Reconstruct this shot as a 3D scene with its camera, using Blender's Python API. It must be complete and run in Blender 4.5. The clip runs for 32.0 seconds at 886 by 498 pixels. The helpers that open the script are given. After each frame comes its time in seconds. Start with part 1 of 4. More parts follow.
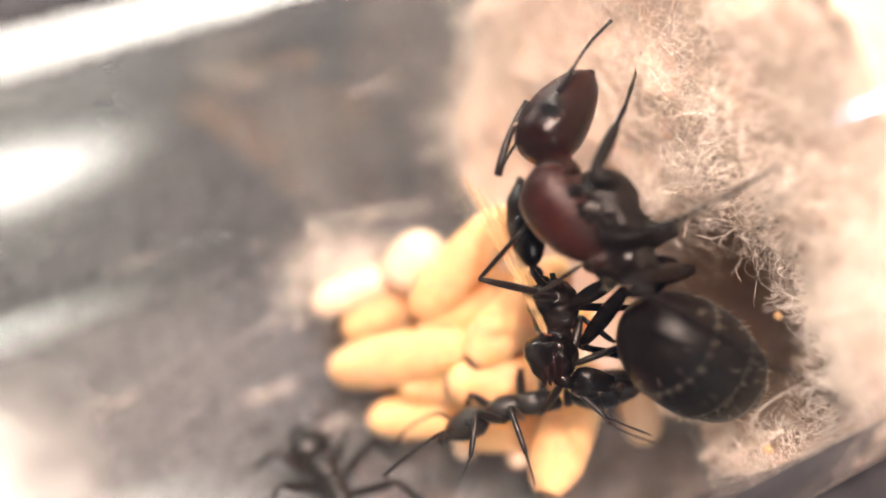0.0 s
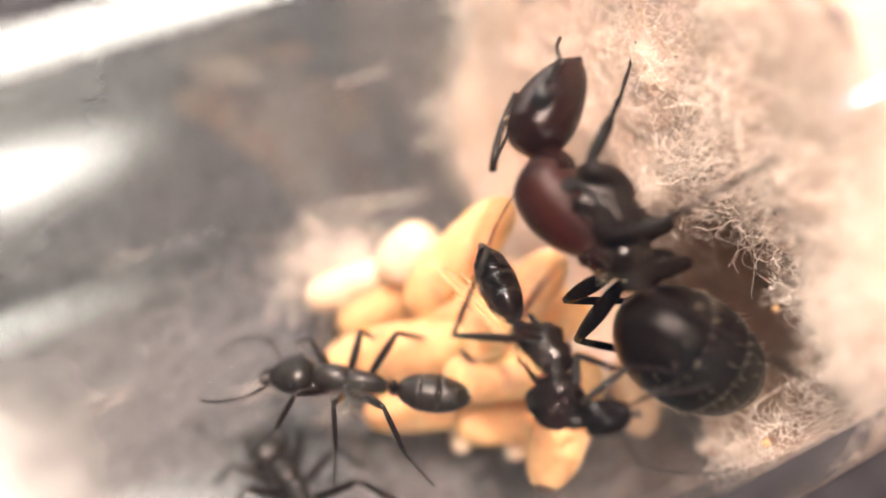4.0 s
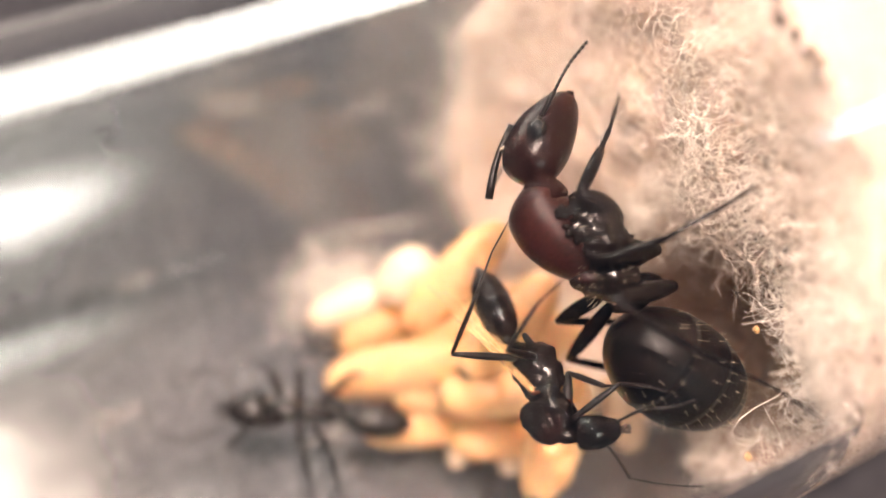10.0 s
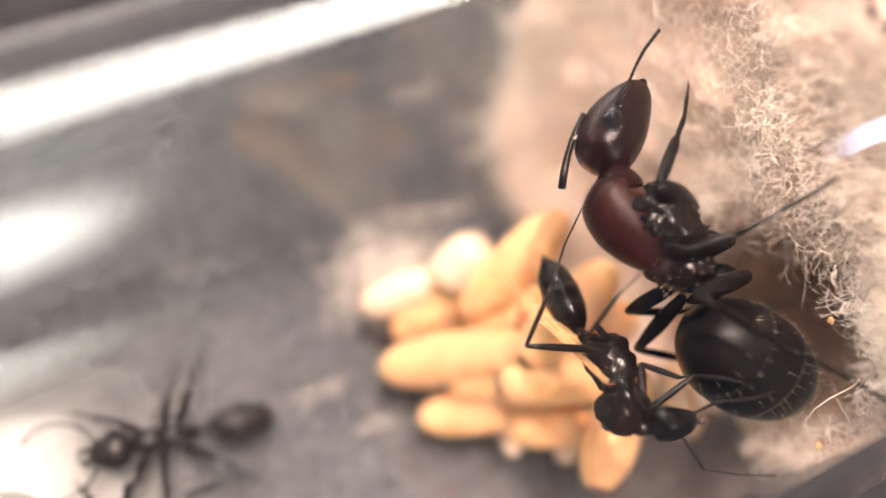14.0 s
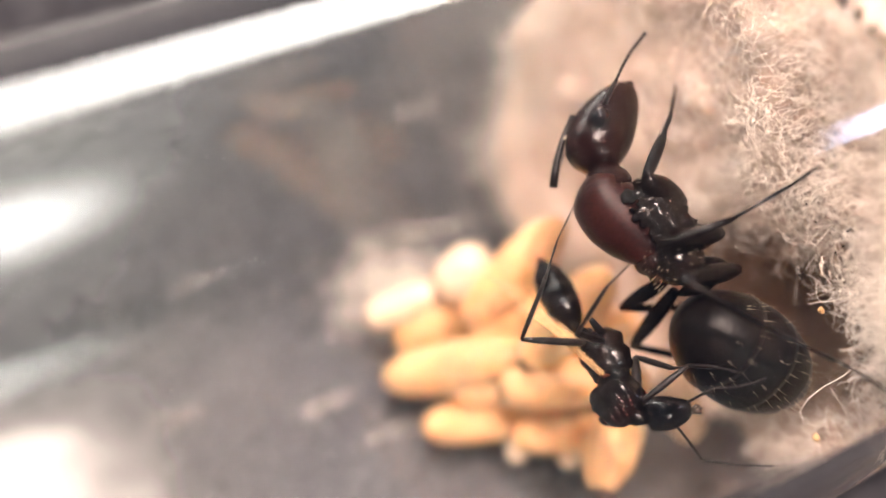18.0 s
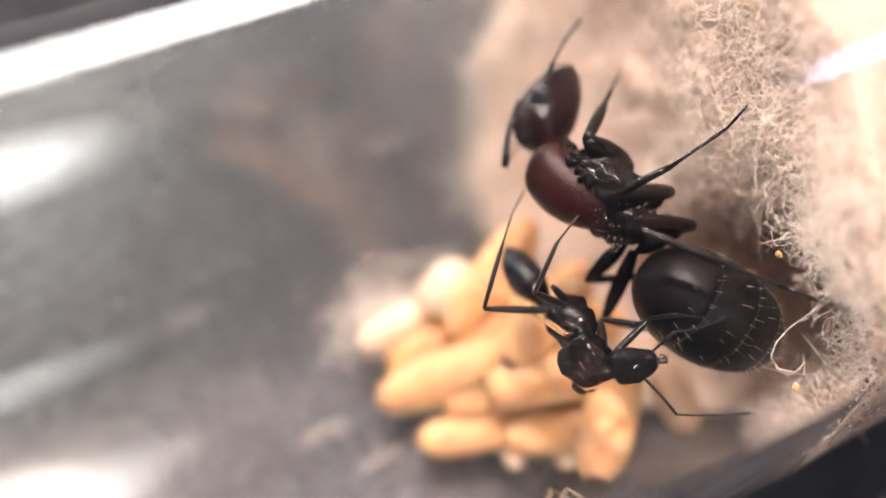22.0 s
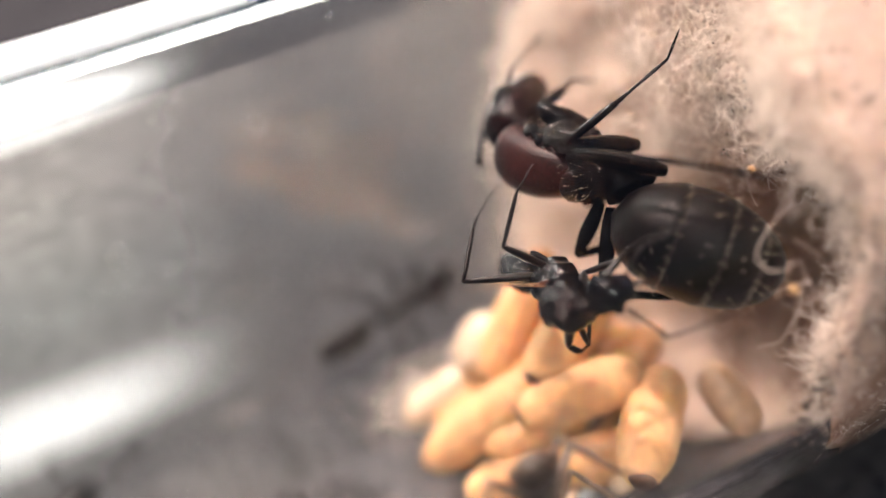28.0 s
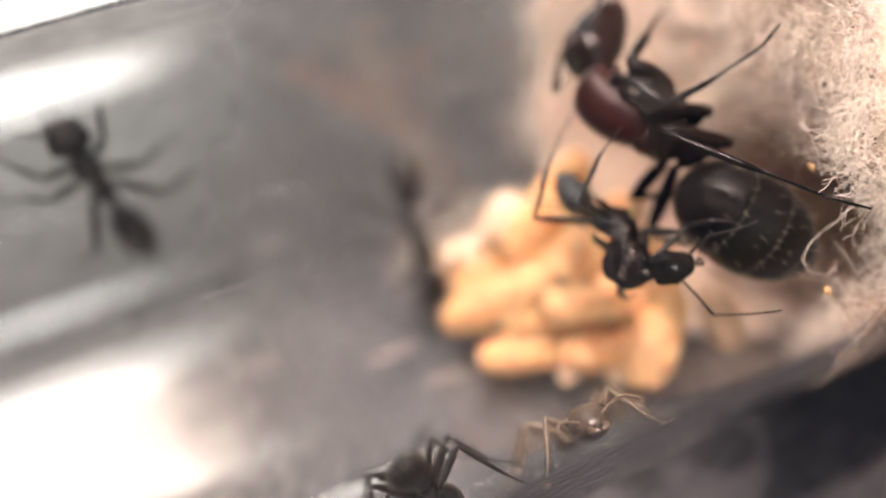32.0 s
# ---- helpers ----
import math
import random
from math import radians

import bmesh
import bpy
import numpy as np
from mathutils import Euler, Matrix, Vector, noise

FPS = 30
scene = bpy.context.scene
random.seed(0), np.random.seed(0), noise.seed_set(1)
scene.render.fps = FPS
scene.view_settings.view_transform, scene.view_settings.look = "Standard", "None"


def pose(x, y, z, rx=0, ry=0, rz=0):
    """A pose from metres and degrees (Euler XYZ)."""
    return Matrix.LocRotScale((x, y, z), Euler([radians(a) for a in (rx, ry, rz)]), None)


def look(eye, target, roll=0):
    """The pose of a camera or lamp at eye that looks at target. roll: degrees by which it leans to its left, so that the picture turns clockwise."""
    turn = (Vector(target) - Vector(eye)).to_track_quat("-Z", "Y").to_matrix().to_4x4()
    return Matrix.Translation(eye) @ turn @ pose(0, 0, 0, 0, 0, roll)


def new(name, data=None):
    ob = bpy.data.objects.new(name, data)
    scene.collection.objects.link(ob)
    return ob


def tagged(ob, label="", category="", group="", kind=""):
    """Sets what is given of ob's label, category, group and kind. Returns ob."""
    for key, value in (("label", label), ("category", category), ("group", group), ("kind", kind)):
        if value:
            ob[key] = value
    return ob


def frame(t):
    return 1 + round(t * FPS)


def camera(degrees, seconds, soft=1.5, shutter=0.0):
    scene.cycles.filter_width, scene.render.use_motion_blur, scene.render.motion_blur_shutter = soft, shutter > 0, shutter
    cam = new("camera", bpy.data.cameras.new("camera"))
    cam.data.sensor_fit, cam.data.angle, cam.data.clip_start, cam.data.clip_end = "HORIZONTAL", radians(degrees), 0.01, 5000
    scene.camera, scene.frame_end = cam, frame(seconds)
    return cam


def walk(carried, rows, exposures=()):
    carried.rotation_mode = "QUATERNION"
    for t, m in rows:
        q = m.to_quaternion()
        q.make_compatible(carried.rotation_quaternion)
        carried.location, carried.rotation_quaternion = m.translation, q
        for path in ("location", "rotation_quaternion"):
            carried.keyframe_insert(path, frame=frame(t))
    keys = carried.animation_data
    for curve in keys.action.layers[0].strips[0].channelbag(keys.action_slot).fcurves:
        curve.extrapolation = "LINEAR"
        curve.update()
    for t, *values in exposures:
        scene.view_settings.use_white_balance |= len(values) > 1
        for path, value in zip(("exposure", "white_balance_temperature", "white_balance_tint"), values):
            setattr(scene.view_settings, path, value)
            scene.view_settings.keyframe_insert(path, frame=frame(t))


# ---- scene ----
cam = camera(44.0, 32.0)
MM = 0.001

# ---- camera and its path (millimetres and degrees) ----
PATH = [
    (0, -12.01, -8.16, 41.44, 22.84, -13.42, -25.95),
    (0.5, -11.68, -8.26, 41.28, 22.87, -13.02, -25.64),
    (1, -11.57, -8.11, 41.01, 22.48, -13.02, -25.56),
    (1.5, -11.68, -7.98, 40.85, 22.30, -13.22, -25.62),
    (2, -11.92, -7.15, 40.69, 21.52, -14.26, -26.41),
    (2.5, -11.52, -7.24, 41.15, 21.20, -13.43, -26.20),
    (3, -11.52, -7.11, 41.32, 21.02, -13.48, -26.25),
    (3.5, -11.49, -7.37, 41.30, 21.39, -13.33, -26.34),
    (5.5, -11.71, -7.88, 42.06, 22.04, -12.85, -27.14),
    (6, -11.77, -7.92, 42.23, 22.34, -12.82, -27.03),
    (6.5, -11.62, -7.75, 42.07, 22.11, -12.81, -26.37),
    (7, -11.60, -7.68, 41.98, 21.98, -12.86, -26.41),
    (7.5, -11.64, -7.67, 42.01, 21.90, -13.06, -26.09),
    (8, -11.66, -7.55, 41.79, 21.78, -13.10, -26.19),
    (8.5, -11.80, -7.52, 41.95, 21.74, -13.27, -26.03),
    (9, -11.99, -7.57, 42.12, 22.07, -13.50, -26.43),
    (9.5, -12.12, -7.64, 42.33, 22.31, -13.70, -26.21),
    (10, -12.47, -7.81, 42.87, 22.84, -13.91, -26.73),
    (10.5, -12.24, -7.68, 42.58, 22.63, -13.84, -26.12),
    (11, -12.60, -7.86, 43.03, 23.08, -13.95, -26.44),
    (11.5, -12.79, -8.00, 43.29, 23.19, -13.98, -26.45),
    (12, -14.16, -7.02, 43.26, 21.85, -14.49, -26.93),
    (12.5, -16.23, -5.73, 42.90, 21.71, -14.97, -27.09),
    (13, -14.97, -5.60, 42.48, 21.77, -15.16, -26.94),
    (13.5, -14.18, -5.53, 41.36, 20.98, -14.94, -26.79),
    (14, -14.54, -5.92, 42.08, 21.34, -14.94, -27.11),
    (14.5, -14.79, -6.23, 42.56, 21.87, -14.86, -27.07),
    (16.5, -15.13, -7.82, 42.67, 24.44, -13.90, -27.60),
    (17, -15.07, -7.81, 42.67, 24.38, -13.95, -27.39),
    (17.5, -14.83, -7.95, 42.59, 24.44, -13.62, -27.31),
    (18, -14.86, -8.46, 42.33, 25.10, -13.28, -27.58),
    (18.5, -14.83, -8.52, 42.32, 25.16, -13.10, -27.62),
    (19, -14.73, -9.16, 42.25, 25.94, -12.62, -27.79),
    (19.5, -14.71, -9.29, 42.21, 26.08, -12.50, -27.95),
    (20, -14.71, -9.78, 42.09, 26.70, -12.19, -28.20),
    (20.5, -14.57, -11.69, 41.99, 28.91, -10.76, -28.57),
    (21, -14.46, -12.83, 41.79, 30.39, -9.81, -28.79),
    (21.5, -14.38, -14.51, 41.17, 33.01, -8.46, -29.54),
    (22, -14.21, -15.79, 40.77, 35.18, -7.10, -29.95),
    (22.5, -14.19, -16.39, 40.69, 36.18, -6.57, -29.99),
    (23, -14.04, -17.76, 40.20, 37.78, -5.48, -30.03),
    (23.5, -14.18, -19.97, 39.32, 40.59, -4.05, -30.28),
    (24, -14.17, -20.53, 39.09, 41.31, -3.61, -30.27),
    (24.5, -14.46, -23.19, 37.37, 44.98, -1.75, -30.60),
    (26.5, -12.45, -26.59, 35.27, 49.49, 4.01, -28.05),
    (27, -12.39, -27.34, 34.18, 51.25, 5.37, -28.20),
    (27.5, -11.97, -26.81, 33.55, 52.32, 6.16, -27.30),
    (28, -11.58, -27.50, 32.15, 55.20, 7.91, -27.44),
    (28.5, -11.57, -27.55, 32.26, 55.28, 7.99, -27.45),
    (29, -11.59, -27.32, 32.39, 55.06, 7.66, -27.59),
    (29.5, -12.31, -27.80, 32.50, 54.78, 7.83, -27.60),
    (30, -13.58, -28.08, 33.49, 51.87, 6.94, -27.80),
    (30.5, -14.83, -27.79, 34.95, 48.74, 5.00, -28.36),
    (31, -14.92, -24.46, 38.23, 43.45, 1.28, -27.41),
    (31.5, -15.49, -20.92, 41.55, 36.79, -2.97, -26.95),
    (32, -15.54, -20.23, 41.29, 35.81, -3.58, -27.15)
]
EXPOSURES = [(0, 0.22, 6600, 10), (7, 0.23, 6571, 10), (9, 0.27, 6562, 10), (10, 0.16, 6558, 10), (11, -0.14, 6554, 10), (12, -0.3, 6550, 10), (13, -0.16, 6510, 10), (14, 0.06, 6470, 10), (17, 0.05, 6350, 10), (20, 0.01, 6221, 10), (22, -0.01, 6136, 10), (23, -0.13, 6093, 10), (24, -0.1, 6050, 10), (27, -0.03, 6250, 10), (29, -0.06, 6270, 10), (30, -0.1, 6280, 10), (31, -0.02, 6290, 10), (32, -0.07, 6300, 10)]
walk(cam, [(r[0], pose(r[1] * MM, r[2] * MM, r[3] * MM, r[4], r[5], r[6])) for r in PATH], EXPOSURES)
cam.data.dof.use_dof = True
cam.data.dof.focus_distance = 33.3 * MM
cam.data.dof.aperture_fstop = 17.0

# ---- world, sun, windows ----
SUN = Vector((-0.09, 0.16, 0.95)).normalized()
world = bpy.data.worlds.new("world")
scene.world = world
world.use_nodes = True
wt = world.node_tree
sky = wt.nodes.new("ShaderNodeTexSky")
sky.sky_type = "NISHITA"
sky.sun_disc = False
sky.sun_elevation = math.asin(SUN.z)
sky.sun_rotation = math.atan2(SUN.x, SUN.y)
wt.nodes["Background"].inputs["Strength"].default_value = 0.016
haze = wt.nodes.new("ShaderNodeHueSaturation")
haze.inputs["Saturation"].default_value = 0.9
wt.links.new(sky.outputs[0], haze.inputs["Color"])
wt.links.new(haze.outputs[0], wt.nodes["Background"].inputs["Color"])
sun = new("sun", bpy.data.lights.new("sun", "SUN"))
sun.data.energy = 5.0
sun.data.angle = radians(1.5)
sun.data.color = (1.0, 0.75, 0.65)
sun.matrix_world = look(SUN * 0.5, (0, 0, 0))


# ---- materials ----
def mat(name, color, rough=0.5, metal=0.0, spec=0.5, noise_mm=0.0, vary=0.0, bump=0.0, bump_mm=0.0, sss=0.0, coat=0.0,
        big_mm=0.0, big_vary=0.0, rand=0.0):
    """Principled material; grain and stains at sizes in millimetres."""
    m = bpy.data.materials.new(name)
    m.use_nodes = True
    nt = m.node_tree
    b = nt.nodes["Principled BSDF"]
    b.inputs["Roughness"].default_value = rough
    b.inputs["Metallic"].default_value = metal
    b.inputs["Specular IOR Level"].default_value = spec
    b.inputs["Base Color"].default_value = (*color, 1)
    if coat:
        b.inputs["Coat Weight"].default_value = coat
        b.inputs["Coat Roughness"].default_value = 0.15
    if sss:
        b.inputs["Subsurface Weight"].default_value = sss
        b.inputs["Subsurface Radius"].default_value = (1.0, 0.55, 0.3)
        b.inputs["Subsurface Scale"].default_value = 0.9 * MM
    geo = nt.nodes.new("ShaderNodeTexCoord")
    last = None

    def layer(size, amount, prev):
        n = nt.nodes.new("ShaderNodeTexNoise")
        n.inputs["Scale"].default_value = 1.0 / (size * MM)
        n.inputs["Detail"].default_value = 5
        nt.links.new(geo.outputs["Object"], n.inputs["Vector"])
        r = nt.nodes.new("ShaderNodeMapRange")
        r.inputs["From Min"].default_value, r.inputs["From Max"].default_value = 0.3, 0.7
        r.inputs["To Min"].default_value, r.inputs["To Max"].default_value = 1 - amount, 1 + amount
        nt.links.new(n.outputs["Fac"], r.inputs["Value"])
        x = nt.nodes.new("ShaderNodeVectorMath")
        x.operation = "SCALE"
        if prev is None:
            x.inputs[0].default_value = color
        else:
            nt.links.new(prev, x.inputs[0])
        nt.links.new(r.outputs[0], x.inputs["Scale"])
        return x.outputs[0]

    if vary:
        last = layer(noise_mm, vary, last)
    if big_vary:
        last = layer(big_mm, big_vary, last)
    if rand:
        oi = nt.nodes.new("ShaderNodeObjectInfo")
        r = nt.nodes.new("ShaderNodeMapRange")
        r.inputs["To Min"].default_value, r.inputs["To Max"].default_value = 1 - rand, 1 + rand
        nt.links.new(oi.outputs["Random"], r.inputs["Value"])
        x = nt.nodes.new("ShaderNodeVectorMath")
        x.operation = "SCALE"
        if last is None:
            x.inputs[0].default_value = color
        else:
            nt.links.new(last, x.inputs[0])
        nt.links.new(r.outputs[0], x.inputs["Scale"])
        last = x.outputs[0]
    if last is not None:
        nt.links.new(last, b.inputs["Base Color"])
    if bump:
        n = nt.nodes.new("ShaderNodeTexNoise")
        n.inputs["Scale"].default_value = 1.0 / (bump_mm * MM)
        n.inputs["Detail"].default_value = 4
        nt.links.new(geo.outputs["Object"], n.inputs["Vector"])
        bp = nt.nodes.new("ShaderNodeBump")
        bp.inputs["Distance"].default_value = bump * MM
        bp.inputs["Strength"].default_value = 1.0
        nt.links.new(n.outputs["Fac"], bp.inputs["Height"])
        nt.links.new(bp.outputs[0], b.inputs["Normal"])
    return m


M_BLACK = mat("black_cuticle", (0.0045, 0.0030, 0.0026), 0.20, noise_mm=0.25, vary=0.4, bump=0.010, bump_mm=0.09, spec=0.30)
M_GLOSS = mat("glossy_black_cuticle", (0.0045, 0.0030, 0.0025), 0.11, noise_mm=0.25, vary=0.4, bump=0.008, bump_mm=0.14, spec=0.55)
M_ROUGH = mat("rough_black_cuticle", (0.0065, 0.0040, 0.0032), 0.20, noise_mm=0.2, vary=0.5, bump=0.018, bump_mm=0.16, spec=0.46)
M_RED = mat("dark_red_cuticle", (0.019, 0.0041, 0.0031), 0.31, spec=0.27, noise_mm=0.10, vary=0.6, bump=0.018, bump_mm=0.06, big_mm=1.5, big_vary=0.5)
M_HEAD = mat("red_black_cuticle", (0.0100, 0.0031, 0.0025), 0.20, spec=0.42, noise_mm=0.12, vary=0.5, bump=0.016, bump_mm=0.08, big_mm=1.8, big_vary=0.3)
M_GASTER = mat("matt_black_cuticle", (0.0050, 0.0033, 0.0027), 0.30, spec=0.20, noise_mm=0.4, vary=0.4, bump=0.016, bump_mm=0.07, big_mm=1.6, big_vary=0.3)
M_LEG = mat("leg_cuticle", (0.008, 0.0052, 0.0042), 0.28, spec=0.38, noise_mm=0.3, vary=0.4, bump=0.02, bump_mm=0.08)
M_EYE = mat("eye_facets", (0.006, 0.0055, 0.006), 0.10, bump=0.004, bump_mm=0.05, spec=0.9)
M_OCELLUS = mat("ocellus", (0.30, 0.24, 0.18), 0.15)
M_HAIR = mat("pale_bristle", (0.80, 0.68, 0.50), 0.35, noise_mm=0.3, vary=0.2)
M_BROWN = mat("brown_cuticle", (0.048, 0.033, 0.023), 0.32, noise_mm=0.3, vary=0.4, bump=0.01, bump_mm=0.1, sss=0.1)
M_BROWN_LEG = mat("pale_brown_cuticle", (0.10, 0.072, 0.050), 0.32, noise_mm=0.3, vary=0.35, bump=0.008, bump_mm=0.1)
M_WORKER = mat("grey_black_cuticle", (0.010, 0.0078, 0.0068), 0.32, noise_mm=0.3, vary=0.4, bump=0.012, bump_mm=0.1)
M_MARGIN = mat("dull_membrane", (0.035, 0.022, 0.014), 0.4, noise_mm=0.2, vary=0.3)
M_WINGROOT = mat("amber_wing_root", (0.10, 0.026, 0.012), 0.3, noise_mm=0.15, vary=0.5)
M_COCOON = mat("cocoon_silk", (0.63, 0.38, 0.195), 0.6, spec=0.25, noise_mm=0.35, vary=0.14, bump=0.03, bump_mm=0.15, sss=0.9, big_mm=2.0, big_vary=0.12, rand=0.10)
M_LARVA = mat("larva_skin", (0.60, 0.46, 0.33), 0.3, noise_mm=0.5, vary=0.1, bump=0.03, bump_mm=0.3, sss=0.3)
M_LARVA_DARK = mat("amber_larva_skin", (0.46, 0.31, 0.20), 0.3, noise_mm=0.5, vary=0.15, bump=0.03, bump_mm=0.3, sss=0.3)
M_SPOT = mat("dark_meconium", (0.075, 0.04, 0.022), 0.5, noise_mm=0.15, vary=0.4)
M_FIBRE = mat("cotton_fibre", (0.90, 0.80, 0.70), 0.5, spec=0.3, noise_mm=1.0, vary=0.08)
M_DIRT = mat("dirt", (0.035, 0.028, 0.024), 0.8, noise_mm=0.1, vary=0.4)
M_ORANGE = mat("crumb", (0.50, 0.30, 0.13), 0.6, noise_mm=0.2, vary=0.3, bump=0.03, bump_mm=0.1)
M_FRAME = mat("window_frame_paint", (0.75, 0.74, 0.72), 0.5, noise_mm=40, vary=0.06)


def glow(name, color, strength, axes=""):
    """Light given off by a pane; along the named axes it falls off to the edges, to soften its reflection in the glass.
    """
    m = bpy.data.materials.new(name)
    m.use_nodes = True
    nt = m.node_tree
    nt.nodes.remove(nt.nodes["Principled BSDF"])
    e = nt.nodes.new("ShaderNodeEmission")
    e.inputs["Color"].default_value = (*color, 1)
    e.inputs["Strength"].default_value = strength
    if axes:
        t = nt.nodes.new("ShaderNodeTexCoord")
        sep = nt.nodes.new("ShaderNodeSeparateXYZ")
        nt.links.new(t.outputs["Generated"], sep.inputs[0])
        last = None
        for ax in axes:
            for lo, hi in ((0.0, 0.5), (1.0, 0.5)):
                r = nt.nodes.new("ShaderNodeMapRange")
                r.interpolation_type = "SMOOTHSTEP"
                r.inputs["From Min"].default_value, r.inputs["From Max"].default_value = min(lo, hi), max(lo, hi)
                r.inputs["To Min"].default_value, r.inputs["To Max"].default_value = (0.0, 1.0) if lo < hi else (1.0, 0.0)
                nt.links.new(sep.outputs[ax], r.inputs["Value"])
                k = nt.nodes.new("ShaderNodeMath")
                k.operation = "MULTIPLY"
                k.inputs[0].default_value = strength
                if last is not None:
                    nt.links.new(last, k.inputs[0])
                nt.links.new(r.outputs[0], k.inputs[1])
                last = k.outputs[0]
        nt.links.new(last, e.inputs["Strength"])
    nt.links.new(e.outputs[0], nt.nodes["Material Output"].inputs["Surface"])
    return m


M_DAY = glow("daylight_pane", (1.0, 0.95, 0.88), 40.0, "XZ")
M_SKYLIGHT = glow("skylight_pane", (1.0, 0.95, 0.88), 15.0, "XY")
M_DAY_LOW = glow("daylight_pane_low", (1.0, 0.94, 0.86), 11.0)
M_LED = glow("led_diffuser", (0.60, 0.66, 1.0), 16.0)


def glass_material():
    m = bpy.data.materials.new("clear_glass")
    m.use_nodes = True
    nt = m.node_tree
    b = nt.nodes["Principled BSDF"]
    b.inputs["Base Color"].default_value = (0.97, 0.985, 0.98, 1)
    b.inputs["Transmission Weight"].default_value = 1.0
    b.inputs["Roughness"].default_value = 0.015
    b.inputs["IOR"].default_value = 1.49
    return m


M_GLASS = glass_material()


def wing_material():
    m = bpy.data.materials.new("amber_membrane")
    m.use_nodes = True
    nt = m.node_tree
    b = nt.nodes["Principled BSDF"]
    b.inputs["Base Color"].default_value = (0.72, 0.44, 0.20, 1)
    b.inputs["Roughness"].default_value = 0.3
    n = nt.nodes.new("ShaderNodeTexNoise")
    n.inputs["Scale"].default_value = 1 / (0.3 * MM)
    t = nt.nodes.new("ShaderNodeTexCoord")
    nt.links.new(t.outputs["Object"], n.inputs["Vector"])
    r = nt.nodes.new("ShaderNodeMapRange")
    r.inputs["To Min"].default_value, r.inputs["To Max"].default_value = 0.05, 0.42
    nt.links.new(n.outputs["Fac"], r.inputs["Value"])
    nt.links.new(r.outputs[0], b.inputs["Alpha"])
    return m


M_WING = wing_material()


def film_material():
    """Scattering film added to give the grey haze on the inner wall, with beads, streaks and clearer patches."""
    m = bpy.data.materials.new("condensation")
    m.use_nodes = True
    nt = m.node_tree
    nt.nodes.remove(nt.nodes["Principled BSDF"])
    t = nt.nodes.new("ShaderNodeTexCoord")
    mp = nt.nodes.new("ShaderNodeMapping")
    mp.inputs["Scale"].default_value = (0.7, 1, 1)
    nt.links.new(t.outputs["Object"], mp.inputs["Vector"])

    def grain(size, detail, lo, hi, a, b):
        n = nt.nodes.new("ShaderNodeTexNoise")
        n.inputs["Scale"].default_value = 1 / (size * MM)
        n.inputs["Detail"].default_value = detail
        n.inputs["Roughness"].default_value = 0.6
        nt.links.new(mp.outputs[0], n.inputs["Vector"])
        r = nt.nodes.new("ShaderNodeMapRange")
        r.inputs["From Min"].default_value, r.inputs["From Max"].default_value = lo, hi
        r.inputs["To Min"].default_value, r.inputs["To Max"].default_value = a, b
        nt.links.new(n.outputs["Fac"], r.inputs["Value"])
        return r.outputs[0]

    fine = grain(0.7, 4, 0.3, 0.7, 0.0, 1.0)
    cover = grain(8.0, 4, 0.30, 0.70, 0.46, 0.76)
    mx = nt.nodes.new("ShaderNodeMix")
    mx.data_type = "RGBA"
    mx.inputs["A"].default_value = (0.30, 0.30, 0.295, 1)
    mx.inputs["B"].default_value = (0.44, 0.44, 0.43, 1)
    nt.links.new(fine, mx.inputs["Factor"])
    d = nt.nodes.new("ShaderNodeBsdfDiffuse")
    tr = nt.nodes.new("ShaderNodeBsdfTranslucent")
    for sh in (d, tr):
        nt.links.new(mx.outputs["Result"], sh.inputs["Color"])
    bp = nt.nodes.new("ShaderNodeBump")
    bp.inputs["Distance"].default_value = 0.12 * MM
    nt.links.new(fine, bp.inputs["Height"])
    nt.links.new(bp.outputs[0], d.inputs["Normal"])
    both = nt.nodes.new("ShaderNodeMixShader")
    both.inputs[0].default_value = 0.5
    nt.links.new(d.outputs[0], both.inputs[1])
    nt.links.new(tr.outputs[0], both.inputs[2])
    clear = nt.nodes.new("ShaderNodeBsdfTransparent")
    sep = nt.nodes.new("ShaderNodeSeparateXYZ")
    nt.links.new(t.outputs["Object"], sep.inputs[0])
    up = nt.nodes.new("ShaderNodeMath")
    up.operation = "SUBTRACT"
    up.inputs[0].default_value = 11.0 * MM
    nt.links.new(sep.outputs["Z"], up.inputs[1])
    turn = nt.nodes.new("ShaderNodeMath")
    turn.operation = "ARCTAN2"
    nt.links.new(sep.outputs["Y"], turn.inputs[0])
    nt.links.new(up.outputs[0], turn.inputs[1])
    # light up the far wall and shade near the nest put into cover
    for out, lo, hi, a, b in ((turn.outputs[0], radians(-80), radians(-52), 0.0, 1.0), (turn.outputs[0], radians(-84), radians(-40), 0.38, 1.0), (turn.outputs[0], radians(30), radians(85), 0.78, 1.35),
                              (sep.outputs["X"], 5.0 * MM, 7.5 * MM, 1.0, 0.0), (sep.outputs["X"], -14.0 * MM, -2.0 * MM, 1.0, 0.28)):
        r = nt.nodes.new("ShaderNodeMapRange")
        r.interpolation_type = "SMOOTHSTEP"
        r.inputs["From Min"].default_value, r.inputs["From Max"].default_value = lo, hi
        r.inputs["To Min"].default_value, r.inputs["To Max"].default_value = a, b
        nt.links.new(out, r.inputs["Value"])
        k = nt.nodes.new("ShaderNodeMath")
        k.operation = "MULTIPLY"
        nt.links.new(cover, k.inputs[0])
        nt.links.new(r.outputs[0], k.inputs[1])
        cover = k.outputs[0]
